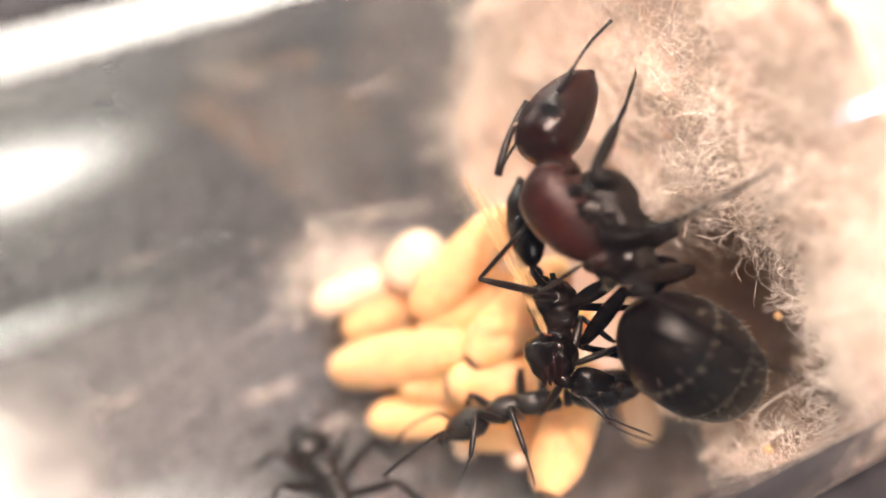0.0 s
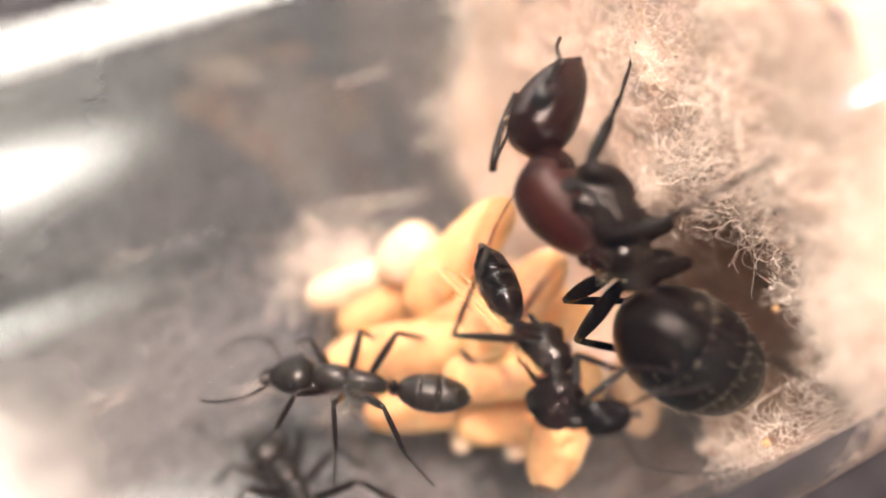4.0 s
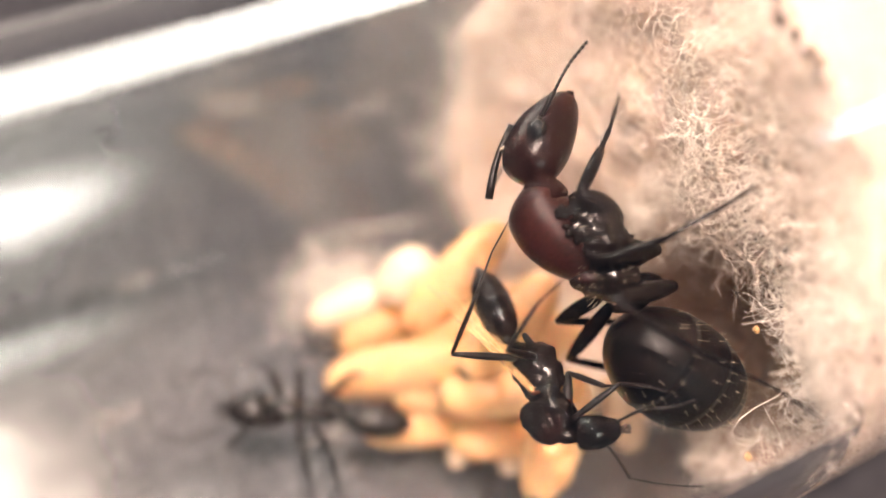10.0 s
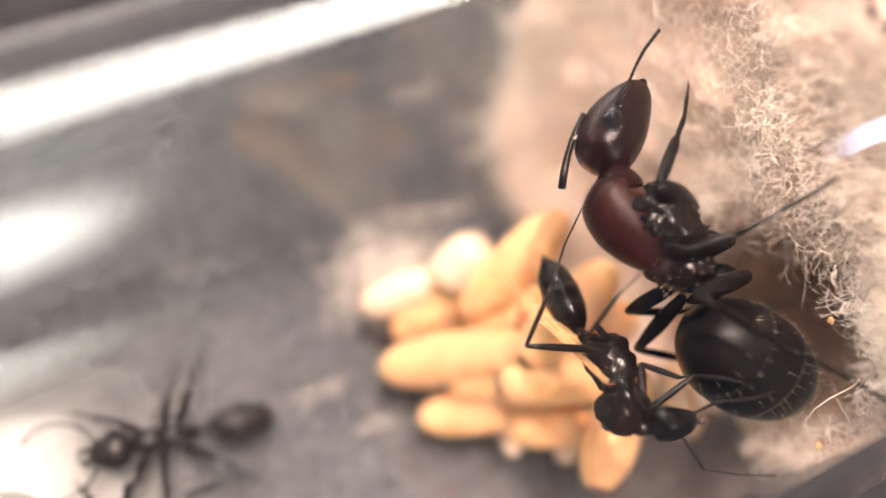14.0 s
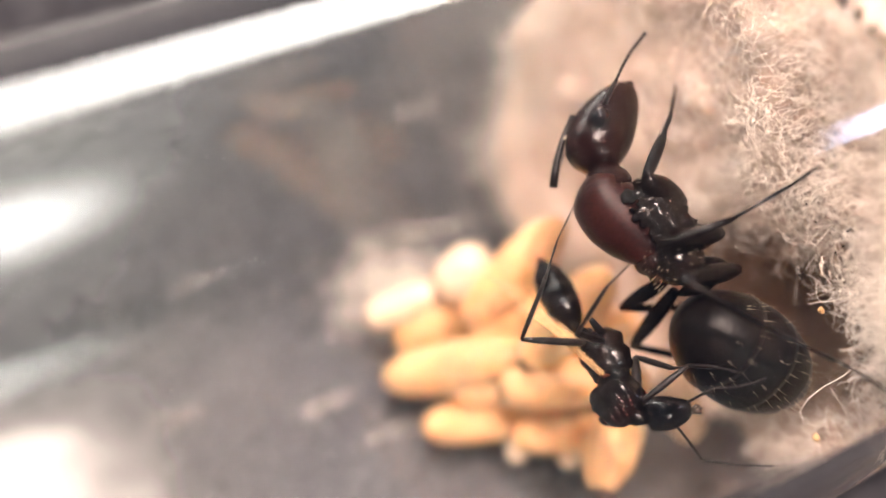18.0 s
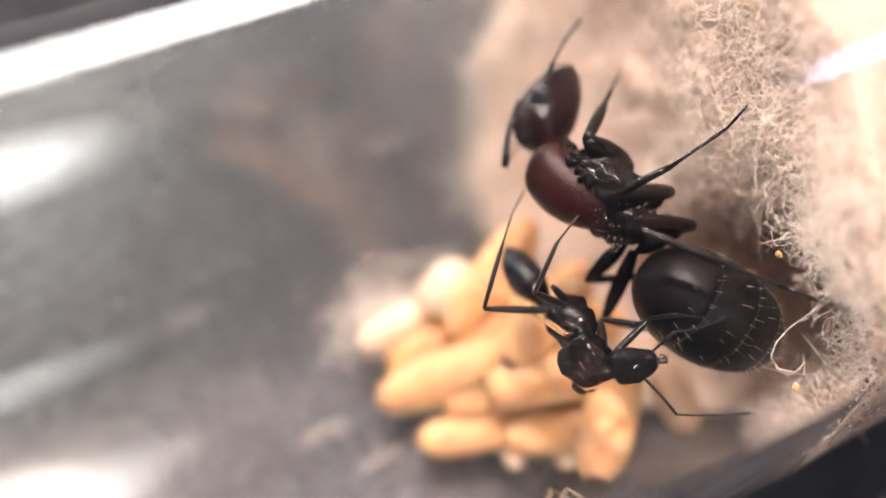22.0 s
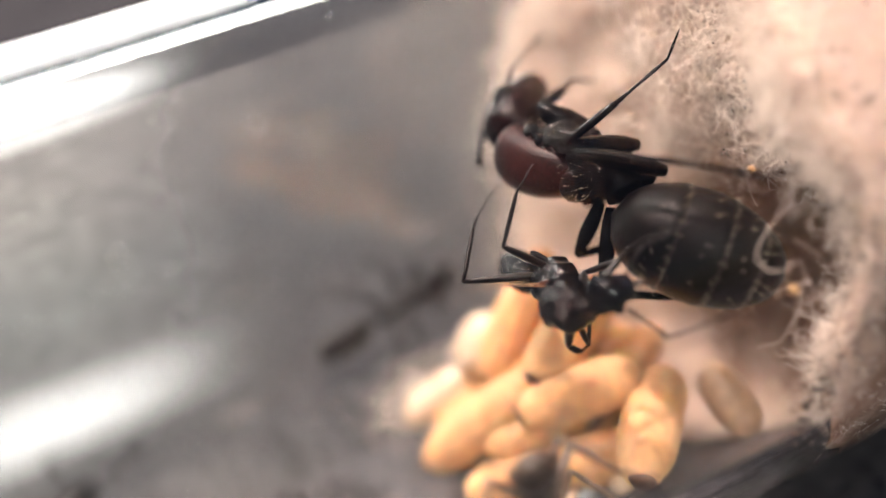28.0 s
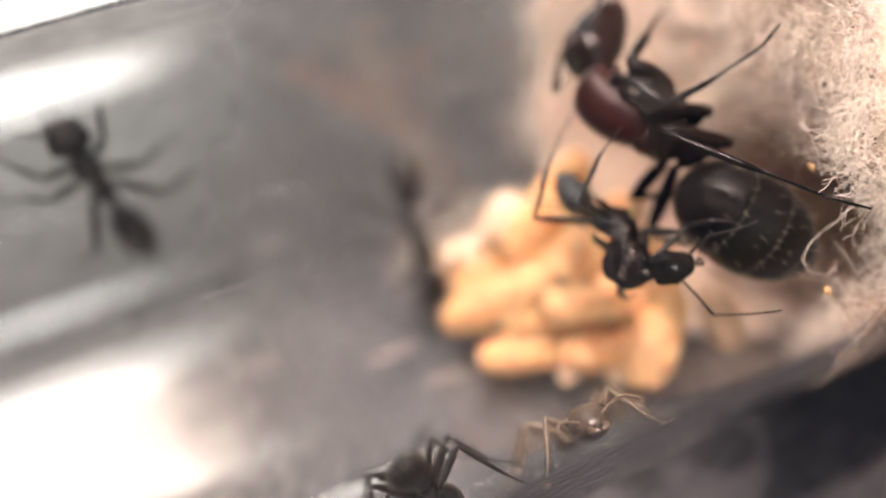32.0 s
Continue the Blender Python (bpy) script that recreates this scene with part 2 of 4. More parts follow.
    # bright glare on the floor away from the nest, painted as white dense cover
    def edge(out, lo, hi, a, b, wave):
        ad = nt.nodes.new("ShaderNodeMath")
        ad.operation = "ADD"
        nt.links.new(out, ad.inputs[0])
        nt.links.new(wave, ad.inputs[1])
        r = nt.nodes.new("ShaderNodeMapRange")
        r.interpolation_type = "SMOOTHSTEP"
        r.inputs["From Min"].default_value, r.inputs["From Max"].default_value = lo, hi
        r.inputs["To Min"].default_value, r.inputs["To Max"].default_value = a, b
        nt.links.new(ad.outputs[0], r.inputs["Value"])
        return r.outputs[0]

    # thick masks the painted glare patch
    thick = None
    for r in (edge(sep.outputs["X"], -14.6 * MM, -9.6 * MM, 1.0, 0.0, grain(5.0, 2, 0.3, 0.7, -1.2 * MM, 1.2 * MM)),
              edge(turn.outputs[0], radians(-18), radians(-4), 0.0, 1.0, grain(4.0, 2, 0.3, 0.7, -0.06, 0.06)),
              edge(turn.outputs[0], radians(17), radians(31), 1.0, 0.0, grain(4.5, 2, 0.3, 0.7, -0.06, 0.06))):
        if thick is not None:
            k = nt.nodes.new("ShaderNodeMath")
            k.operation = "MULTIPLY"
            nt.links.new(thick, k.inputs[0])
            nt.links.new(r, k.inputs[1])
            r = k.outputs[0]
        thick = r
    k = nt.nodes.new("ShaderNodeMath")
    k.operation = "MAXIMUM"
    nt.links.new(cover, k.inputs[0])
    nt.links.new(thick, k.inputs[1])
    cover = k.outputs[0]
    glare_mix = nt.nodes.new("ShaderNodeMix")
    glare_mix.data_type = "RGBA"
    glare_mix.inputs["B"].default_value = (0.90, 0.89, 0.86, 1)
    nt.links.new(thick, glare_mix.inputs["Factor"])
    nt.links.new(mx.outputs["Result"], glare_mix.inputs["A"])
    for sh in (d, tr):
        nt.links.new(glare_mix.outputs["Result"], sh.inputs["Color"])
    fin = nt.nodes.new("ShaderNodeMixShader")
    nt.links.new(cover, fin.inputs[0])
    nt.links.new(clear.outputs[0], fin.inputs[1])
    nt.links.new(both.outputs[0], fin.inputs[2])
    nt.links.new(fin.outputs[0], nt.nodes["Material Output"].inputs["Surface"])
    return m


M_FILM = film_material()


def cotton_material():
    """Cream cotton wool with soft clumps and one brown patch below the nest, painted for shade."""
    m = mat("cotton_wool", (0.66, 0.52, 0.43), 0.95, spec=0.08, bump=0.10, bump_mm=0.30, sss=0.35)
    nt = m.node_tree
    b = nt.nodes["Principled BSDF"]
    t = nt.nodes.new("ShaderNodeTexCoord")

    def grain(size, lo, hi):
        n = nt.nodes.new("ShaderNodeTexNoise")
        n.inputs["Scale"].default_value = 1 / (size * MM)
        n.inputs["Detail"].default_value = 5
        nt.links.new(t.outputs["Object"], n.inputs["Vector"])
        r = nt.nodes.new("ShaderNodeMapRange")
        r.inputs["From Min"].default_value, r.inputs["From Max"].default_value = 0.3, 0.7
        r.inputs["To Min"].default_value, r.inputs["To Max"].default_value = lo, hi
        nt.links.new(n.outputs["Fac"], r.inputs["Value"])
        return r.outputs[0]

    # brown patch round the hollow: shade put into the base colour
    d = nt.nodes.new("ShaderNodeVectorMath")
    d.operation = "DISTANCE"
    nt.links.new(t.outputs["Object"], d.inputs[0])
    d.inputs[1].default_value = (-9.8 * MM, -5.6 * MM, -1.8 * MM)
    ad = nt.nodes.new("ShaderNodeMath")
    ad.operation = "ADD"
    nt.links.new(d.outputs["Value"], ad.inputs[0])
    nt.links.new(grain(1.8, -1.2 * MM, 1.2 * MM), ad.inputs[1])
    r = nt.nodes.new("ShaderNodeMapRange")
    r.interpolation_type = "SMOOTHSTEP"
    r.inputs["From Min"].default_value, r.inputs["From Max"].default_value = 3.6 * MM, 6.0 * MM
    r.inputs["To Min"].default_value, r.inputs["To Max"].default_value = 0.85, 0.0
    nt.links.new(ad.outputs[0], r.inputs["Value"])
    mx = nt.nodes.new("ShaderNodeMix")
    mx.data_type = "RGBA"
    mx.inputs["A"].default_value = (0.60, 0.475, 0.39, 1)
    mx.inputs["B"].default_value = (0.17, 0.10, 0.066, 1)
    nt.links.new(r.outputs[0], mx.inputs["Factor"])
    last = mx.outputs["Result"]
    for k in (grain(0.4, 0.93, 1.07), grain(3.0, 0.90, 1.10)):
        x = nt.nodes.new("ShaderNodeVectorMath")
        x.operation = "SCALE"
        nt.links.new(last, x.inputs[0])
        nt.links.new(k, x.inputs["Scale"])
        last = x.outputs[0]
    nt.links.new(last, b.inputs["Base Color"])
    return m


M_COTTON = cotton_material()


def cloth_material():
    m = bpy.data.materials.new("dark_knit_cloth")
    m.use_nodes = True
    nt = m.node_tree
    b = nt.nodes["Principled BSDF"]
    b.inputs["Roughness"].default_value = 0.95
    b.inputs["Specular IOR Level"].default_value = 0.1
    t = nt.nodes.new("ShaderNodeTexCoord")
    v = nt.nodes.new("ShaderNodeTexVoronoi")
    v.inputs["Scale"].default_value = 1 / (1.1 * MM)
    v.inputs["Randomness"].default_value = 0.35
    nt.links.new(t.outputs["Object"], v.inputs["Vector"])
    n = nt.nodes.new("ShaderNodeTexNoise")
    n.inputs["Scale"].default_value = 1 / (9 * MM)
    n.inputs["Detail"].default_value = 5
    nt.links.new(t.outputs["Object"], n.inputs["Vector"])
    ad = nt.nodes.new("ShaderNodeMath")
    ad.operation = "MULTIPLY"
    nt.links.new(v.outputs["Distance"], ad.inputs[0])
    nt.links.new(n.outputs["Fac"], ad.inputs[1])
    mx = nt.nodes.new("ShaderNodeMix")
    mx.data_type = "RGBA"
    mx.inputs["A"].default_value = (0.022, 0.023, 0.030, 1)
    mx.inputs["B"].default_value = (0.15, 0.148, 0.150, 1)
    nt.links.new(ad.outputs[0], mx.inputs["Factor"])
    nt.links.new(mx.outputs["Result"], b.inputs["Base Color"])
    bp = nt.nodes.new("ShaderNodeBump")
    bp.inputs["Distance"].default_value = 0.5 * MM
    nt.links.new(v.outputs["Distance"], bp.inputs["Height"])
    nt.links.new(bp.outputs[0], b.inputs["Normal"])
    return m


M_CLOTH = cloth_material()


# ---- mesh helpers (all lengths in millimetres) ----
def vec(*a):
    return Vector(a)


def part(name, bm, material, parent=None, label="", pivot=(0, 0, 0), smooth=True):
    """Links a bmesh, in the parent's space, as one object; pivot is its own origin there."""
    pv = Vector(pivot)
    bmesh.ops.translate(bm, verts=bm.verts, vec=-pv)
    bmesh.ops.scale(bm, verts=bm.verts, vec=(MM, MM, MM))
    me = bpy.data.meshes.new(name)
    bm.to_mesh(me)
    bm.free()
    if smooth:
        me.polygons.foreach_set("use_smooth", [True] * len(me.polygons))
    me.materials.append(material)
    ob = new(name, me)
    ob.location = pv * MM
    if parent is not None:
        ob.parent = parent
    if label:
        tagged(ob, label=label)
    return ob


def thing(name, at, label, category, group="", kind=""):
    e = new(name)
    e.empty_display_size = 1 * MM
    e.location = Vector(at) * MM
    return tagged(e, label, category, group, kind)


def skin(bm, rings):
    """Faces between rings of points, with closed ends."""
    vs = [[bm.verts.new(p) for p in r] for r in rings]
    n = len(vs[0])
    for a, b in zip(vs, vs[1:]):
        for i in range(n):
            bm.faces.new((a[i], a[(i + 1) % n], b[(i + 1) % n], b[i]))
    bm.faces.new(vs[0][::-1])
    bm.faces.new(vs[-1])


def ring(c, u, v, n):
    return [c + u * math.cos(2 * math.pi * i / n) + v * math.sin(2 * math.pi * i / n) for i in range(n)]


def smooth_profile(prof, k):
    """The profile again at k even steps, on a curve through its points."""
    out = []
    for i in range(k):
        s = prof[0][0] + (prof[-1][0] - prof[0][0]) * (0.5 - 0.5 * math.cos(math.pi * i / (k - 1)))
        j = 0
        while j < len(prof) - 2 and prof[j + 1][0] < s:
            j += 1
        p0, p1, p2, p3 = prof[max(j - 1, 0)], prof[j], prof[j + 1], prof[min(j + 2, len(prof) - 1)]
        f = (s - p1[0]) / (p2[0] - p1[0])
        row = [s]
        for c in (1, 2, 3):
            m1 = (p2[c] - p0[c]) / max(p2[0] - p0[0], 1e-6) * (p2[0] - p1[0])
            m2 = (p3[c] - p1[c]) / max(p3[0] - p1[0], 1e-6) * (p2[0] - p1[0])
            v = (2 * f ** 3 - 3 * f * f + 1) * p1[c] + (f ** 3 - 2 * f * f + f) * m1 + (3 * f * f - 2 * f ** 3) * p2[c] + (f ** 3 - f * f) * m2
            row.append(v if c == 3 else max(v, 0.01))
        out.append(tuple(row))
    return out


def blob(bm, a, b, up, prof, n=20, wob=0.0, lump=0.0, fine=2.6):
    """A body along a-b; prof holds (share, half width, half height, lift) along it."""
    a, b, up = Vector(a), Vector(b), Vector(up)
    ax = b - a
    w = ax.cross(up).normalized()
    h = w.cross(ax).normalized()
    if lump:
        prof, n = smooth_profile(prof, 30), max(n, 40)
    rings = []
    for s, rw, rh, off in prof:
        c = a + ax * s + h * off
        r = ring(c, w * rw, h * rh, n)
        if wob:
            r = [p + (p - c) * wob * noise.noise(p * 1.3) for p in r]
        if lump:
            r = [p + (p - c) * lump * (noise.noise(p * fine) + 0.5 * noise.noise(p * fine * 2.3)) for p in r]
        rings.append(r)
    skin(bm, rings)


def egg(rw, rh, skew=0.0, k=11, lift=0.0):
    """An egg-shaped profile; skew above 0 makes the far end fuller."""
    out = []
    for i in range(k):
        a = math.pi * i / (k - 1)
        s = 0.5 - 0.5 * math.cos(a)
        r = max(math.sin(a), 0.03) * (1 + skew * (2 * s - 1))
        out.append((s, rw * r, rh * r, lift * math.sin(a)))
    return out


def limb(bm, pts, radii, n=8):
    """A tapered tube along points."""
    pts = [Vector(p) for p in pts]
    rings = []
    ref = None
    for i, p in enumerate(pts):
        d = (pts[min(i + 1, len(pts) - 1)] - pts[max(i - 1, 0)]).normalized()
        if ref is None:
            ref = d.orthogonal().normalized()
        ref = (ref - d * ref.dot(d)).normalized()
        rings.append(ring(p, ref * radii[i], d.cross(ref) * radii[i], n))
    skin(bm, rings)


def bow(a, b, bend, k=6):
    """Points from a to b along a curve that bulges by the vector bend."""
    a, b, bend = Vector(a), Vector(b), Vector(bend)
    return [a.lerp(b, i / (k - 1)) + bend * math.sin(math.pi * i / (k - 1)) for i in range(k)]


def spindle(k, r0, rm, r1):
    return [r0 + (rm - r0) * math.sin(math.pi * i / (k - 1)) ** 0.8 + (r1 - r0) * i / (k - 1) for i in range(k)]


def hair(bm, p, d, length, r):
    d = Vector(d).normalized()
    u = d.orthogonal().normalized() * r
    v = d.cross(u)
    base = [bm.verts.new(Vector(p) + u * math.cos(a) + v * math.sin(a)) for a in (0, 2.09, 4.19)]
    tip = bm.verts.new(Vector(p) + d * length)
    for i in range(3):
        bm.faces.new((base[i], base[(i + 1) % 3], tip))


def leg(parent, pts, r, material, name="leg", spurs=True, fem=1.0):
    """leg (coxa and femur) > tibia, tarsus. pts: hip, knee, tibia end, tarsus points."""
    hip, knee, ankle, *toes = [Vector(p) for p in pts]
    bm = bmesh.new()
    limb(bm, bow(hip, knee, (0, 0, 0), 8), spindle(8, r * 0.75 * fem, r * 1.35 * fem, r * 0.7), 10)
    ob = part(name, bm, material, parent, pivot=hip)
    bm = bmesh.new()
    limb(bm, [p - hip for p in bow(knee, ankle, (0, 0, 0), 7)], spindle(7, r * 0.62, r * 0.85, r * 0.62), 8)
    if spurs:
        d = (ankle - knee).normalized()
        side = d.orthogonal().normalized()
        for i in range(9):
            q = knee.lerp(ankle, 0.25 + 0.08 * i) - hip
            hair(bm, q + side * r * 0.5, d + side * 0.8, r * 1.2, r * 0.09)
        hair(bm, ankle - hip, d + side * 0.7, r * 2.4, r * 0.16)
        hair(bm, ankle - hip, d - side * 0.5, r * 1.9, r * 0.16)
    part("tibia", bm, material, ob)
    bm = bmesh.new()
    chain = [ankle] + toes
    fine = []
    for a, b in zip(chain, chain[1:]):
        for i in range(4):
            fine.append(a.lerp(b, i / 4) - hip)
    fine.append(chain[-1] - hip)
    k = len(fine)
    limb(bm, fine, [r * (0.40 - 0.17 * i / k) * (1.22 if i % 3 == 0 else 0.9) for i in range(k)], 7)
    d = (chain[-1] - chain[-2]).normalized()
    side = d.orthogonal().normalized()
    for sgn in (-1, 1):
        hair(bm, fine[-1], d + side * 0.7 * sgn, r * 1.3, r * 0.22)
    part("tarsus", bm, material, ob)
    return ob


def segmented(bm, pts, r0, r1, n=8):
    """A jointed feeler: short beads along points."""
    pts = [Vector(p) for p in pts]
    total = sum((b - a).length for a, b in zip(pts, pts[1:]))
    k = 34
    fine, rad = [], []
    for i in range(k):
        want = total * i / (k - 1)
        for a, b in zip(pts, pts[1:]):
            step = (b - a).length
            if want <= step + 1e-9:
                fine.append(a.lerp(b, min(want / step, 1)))
                break
            want -= step
        rad.append((r0 + (r1 - r0) * i / (k - 1)) * (0.66 if i % 3 == 0 else 1.08))
    rad[-1] *= 0.4
    limb(bm, fine, rad, n)


# ---- ground: a cloth with knitted stitches, finest under the tube ----
def steps(lo, hi, fine_lo, fine_hi, fine):
    out = [lo + (fine_lo - lo) * i / 12 for i in range(12)]
    k = round((fine_hi - fine_lo) / fine)
    out += [fine_lo + (fine_hi - fine_lo) * i / k for i in range(k + 1)]
    return out + [fine_hi + (hi - fine_hi) * i / 12 for i in range(1, 13)]


def stitch(x, y):
    """Height of the knit: staggered rows of rounded loops."""
    u, v = x * 0.94 + y * 0.34, -x * 0.34 + y * 0.94
    row = math.floor(v / 0.95)
    fu = (u / 1.15 + 0.5 * (row % 2)) % 1.0 - 0.5
    fv = (v / 0.95) % 1.0 - 0.5
    return 0.42 * max(0.0, 1 - 3.2 * (fu * fu + fv * fv)) + 0.25 * noise.noise((x * 0.09, y * 0.09, 1)) - 0.62


bm = bmesh.new()
gx, gy = steps(-350, 350, -42, 24, 0.22), steps(-350, 350, -30, 22, 0.22)
grid = [[bm.verts.new((x, y, stitch(x, y))) for y in gy] for x in gx]
for i in range(len(gx) - 1):
    for j in range(len(gy) - 1):
        bm.faces.new((grid[i][j], grid[i + 1][j], grid[i + 1][j + 1], grid[i][j + 1]))
tagged(part("ground", bm, M_CLOTH), "dark navy knitted cloth spread under the test tube", "cloth", kind="structure")

# ---- test tube: axis along x, 11 mm above the cloth ----
AX = 11.0
R_OUT, R_IN = 11.0, 9.95


def on_wall(x, theta, r):
    """A point at radius r; theta in degrees from the tube's lowest line, towards +y."""
    a = radians(theta)
    return Vector((x, r * math.sin(a), AX - r * math.cos(a)))


tube = thing("test_tube", (0, 0, 0), "clear glass test tube lying on its side, cotton inside", "test tube")
bm = bmesh.new()
outer, inner = [], []
for x in list(range(-70, 46, 5)):
    outer.append([on_wall(x, 360 * i / 96, R_OUT) for i in range(96)])
    inner.append([on_wall(x, 360 * i / 96, R_IN) for i in range(96)])
for k in range(1, 9):
    a = radians(11 * k)
    outer.append([on_wall(45 + R_OUT * math.sin(a), 360 * i / 96, R_OUT * math.cos(a)) for i in range(96)])
    inner.append([on_wall(45 + R_IN * math.sin(a), 360 * i / 96, R_IN * math.cos(a)) for i in range(96)])
vo = [[bm.verts.new(p) for p in r] for r in outer]
vi = [[bm.verts.new(p) for p in r] for r in inner]
for rows, flip in ((vo, False), (vi, True)):
    for a, b in zip(rows, rows[1:]):
        for i in range(96):
            f = (a[i], b[i], b[(i + 1) % 96], a[(i + 1) % 96])
            bm.faces.new(f if flip else f[::-1])
    bm.faces.new(rows[-1] if not flip else rows[-1][::-1])
for i in range(96):
    bm.faces.new((vo[0][i], vo[0][(i + 1) % 96], vi[0][(i + 1) % 96], vi[0][i]))
bmesh.ops.recalc_face_normals(bm, faces=bm.faces)
glass = part("glass_wall", bm, M_GLASS, tube)
glass.visible_shadow = False

# film added at the inner wall for the haze seen through the glass
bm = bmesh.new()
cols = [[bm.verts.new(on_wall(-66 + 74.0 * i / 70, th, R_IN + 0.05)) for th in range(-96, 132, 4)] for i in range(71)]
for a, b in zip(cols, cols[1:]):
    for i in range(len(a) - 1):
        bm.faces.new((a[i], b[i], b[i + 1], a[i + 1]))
tagged(part("haze_film", bm, M_FILM), "grey film added on the tube's wall for haze, with a painted bright patch", "condensation", kind="stuff")

bm = bmesh.new()
lip = []
for k in range(13):
    a = 2 * math.pi * k / 12
    lip.append([on_wall(-70 + 0.9 * math.sin(a), 360 * i / 64, 10.6 + 0.75 * math.cos(a)) for i in range(64)])
vl = [[bm.verts.new(p) for p in r] for r in lip[:-1]]
for k in range(12):
    a, b = vl[k], vl[(k + 1) % 12]
    for i in range(64):
        bm.faces.new((a[i], a[(i + 1) % 64], b[(i + 1) % 64], b[i]))
bmesh.ops.recalc_face_normals(bm, faces=bm.faces)
rim = part("rim", bm, M_GLASS, tube, "thick rounded glass lip")
rim.visible_shadow = False

bm = bmesh.new()
for x, th, r in ((-6.4, 204, .16), (-8.5, 196, .10), (-3.2, 188, .09), (-10.5, 215, .12), (-2.0, 176, .08), (-12.5, 182, .11), (-5.0, 171, .07), (-14, 205, .09), (-9.4, 171, .08)):
    up = (Vector((x, 0, AX)) - on_wall(x, th, 1)).normalized()
    m = Matrix.Translation(on_wall(x, th, R_IN - 0.01)) @ vec(0, 0, 1).rotation_difference(up).to_matrix().to_4x4() @ Matrix.Diagonal((1, 1, 0.45, 1))
    bmesh.ops.create_uvsphere(bm, u_segments=16, v_segments=10, radius=r, matrix=m)
drops = tagged(part("water_droplets", bm, M_GLASS), "tiny clear water droplets on the inner glass", "water droplets", kind="stuff")
drops.visible_shadow = False

# ---- cotton plug ----


def hollow(y, z):
    """1 in the middle of the hollow behind the queen, deepened for shade; 0 away from it."""
    return math.exp(-(((y + 5.4) / 3.1) ** 2) - (abs(z - 9.0) / 4.6) ** 3)


def face_x(y, z):
    """Where the cotton's front stands over the cross-section."""
    x = 7.7
    x += 4.2 * hollow(y, z)
    x -= 0.9 * min(max((y - 1) / 5, 0), 1) * min(max((15 - z) / 8, 0), 1)
    x -= 2.1 * min(max((-y - 7.9) / 1.5, 0), 1) * min(max((14.5 - z) / 4, 0), 1)
    x -= 0.4 * min(max((y - 5) / 5, 0), 1)
    x -= 1.4 * min(max((7 - z) / 5, 0), 1)
    x += 0.14 * min(max(z - 12, -2), 6) * min(max((y + 6) / 3.0, 0), 1)
    p = Vector((0, y, z))
    return x + 0.6 * noise.noise(p * 0.35) + 0.36 * noise.noise(p * 0.9) + 0.20 * noise.noise(p * 2.1)


cotton = thing("cotton_plug", (20, 0, AX), "cream cotton wool plug packed into the tube, stained and fluffy", "cotton wool")
C0 = Vector((20, 0, AX))
bm = bmesh.new()
rings = []
RC = R_IN + 0.10
for k in range(1, 40):
    rho = RC * k / 39
    rr = []
    for i in range(120):
        a = 2 * math.pi * i / 120
        y, z = rho * math.sin(a), AX - rho * math.cos(a)
        edge = max(0, (rho - RC + 1.6) / 1.6)
        rr.append(Vector((face_x(y, z) + 0.6 * (1 - math.sqrt(max(0, 1 - edge * edge))), y, z)) - C0)
    rings.append(rr)
for k in range(1, 30):
    x = k * 0.95
    rr = []
    for i in range(120):
        a = 2 * math.pi * i / 120
        y, z = RC * math.sin(a), AX - RC * math.cos(a)
        x0 = face_x(y, z) + 0.6
        p = Vector((x0 + x, y, z))
        dent = 0.09 * max(0, noise.noise(p * 0.45))
        q = (RC - dent) / RC
        rr.append(Vector((x0 + x, y * q, AX + (z - AX) * q)) - C0)
    rings.append(rr)
skin(bm, rings)
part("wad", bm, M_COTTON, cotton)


def strand(bm, p, d, length, curl, r, lift, k=9):
    """One curly fibre that starts at p along d and bulges along lift."""
    p, d = Vector(p), Vector(d).normalized()
    pts = []
    seed = random.random() * 100
    q = p.copy()
    for i in range(k):
        pts.append(q + lift * math.sin(math.pi * i / (k - 1)))
        d = (d + noise.random_unit_vector() * curl).normalized()
        q = q + d * length / k
    ref = d.orthogonal().normalized()
    rows = []
    for i, c in enumerate(pts):
        t = (pts[min(i + 1, k - 1)] - pts[max(i - 1, 0)]).normalized()
        ref = (ref - t * ref.dot(t)).normalized()
        s = t.cross(ref)
        rows.append([bm.verts.new(c + (ref * math.cos(a) + s * math.sin(a)) * r) for a in (0, 2.09, 4.19)])
    for a, b in zip(rows, rows[1:]):
        for i in range(3):
            bm.faces.new((a[i], a[(i + 1) % 3], b[(i + 1) % 3], b[i]))


bm = bmesh.new()
for _ in range(9500):
    a = random.uniform(0, 2 * math.pi)
    rho = RC * math.sqrt(random.random()) * 0.985
    y, z = rho * math.sin(a), AX - rho * math.cos(a)
    if random.random() < 1.5 * hollow(y, z):
        continue
    p = Vector((face_x(y, z) - 0.02, y, z)) - C0
    d = Vector((random.uniform(-0.25, 0.25), random.gauss(0, 1), random.gauss(0, 1)))
    strand(bm, p, d, random.uniform(0.3, 1.7), random.uniform(0.15, 0.6), random.uniform(0.003, 0.008),
           Vector((-random.uniform(0.02, 0.45), 0, 0)))
for _ in range(2200):
    th = random.uniform(95, 265) + random.gauss(0, 12)
    x = 7.0 + 11 * random.random()
    p = on_wall(x, th, R_IN - random.uniform(0.02, 0.25)) - C0
    d = Vector((random.gauss(0, 1), random.gauss(0, 1), random.gauss(0, 0.4)))
    strand(bm, p, d, random.uniform(0.5, 1.9), random.uniform(0.25, 0.8), random.uniform(0.005, 0.011), Vector((0, 0, 0)))
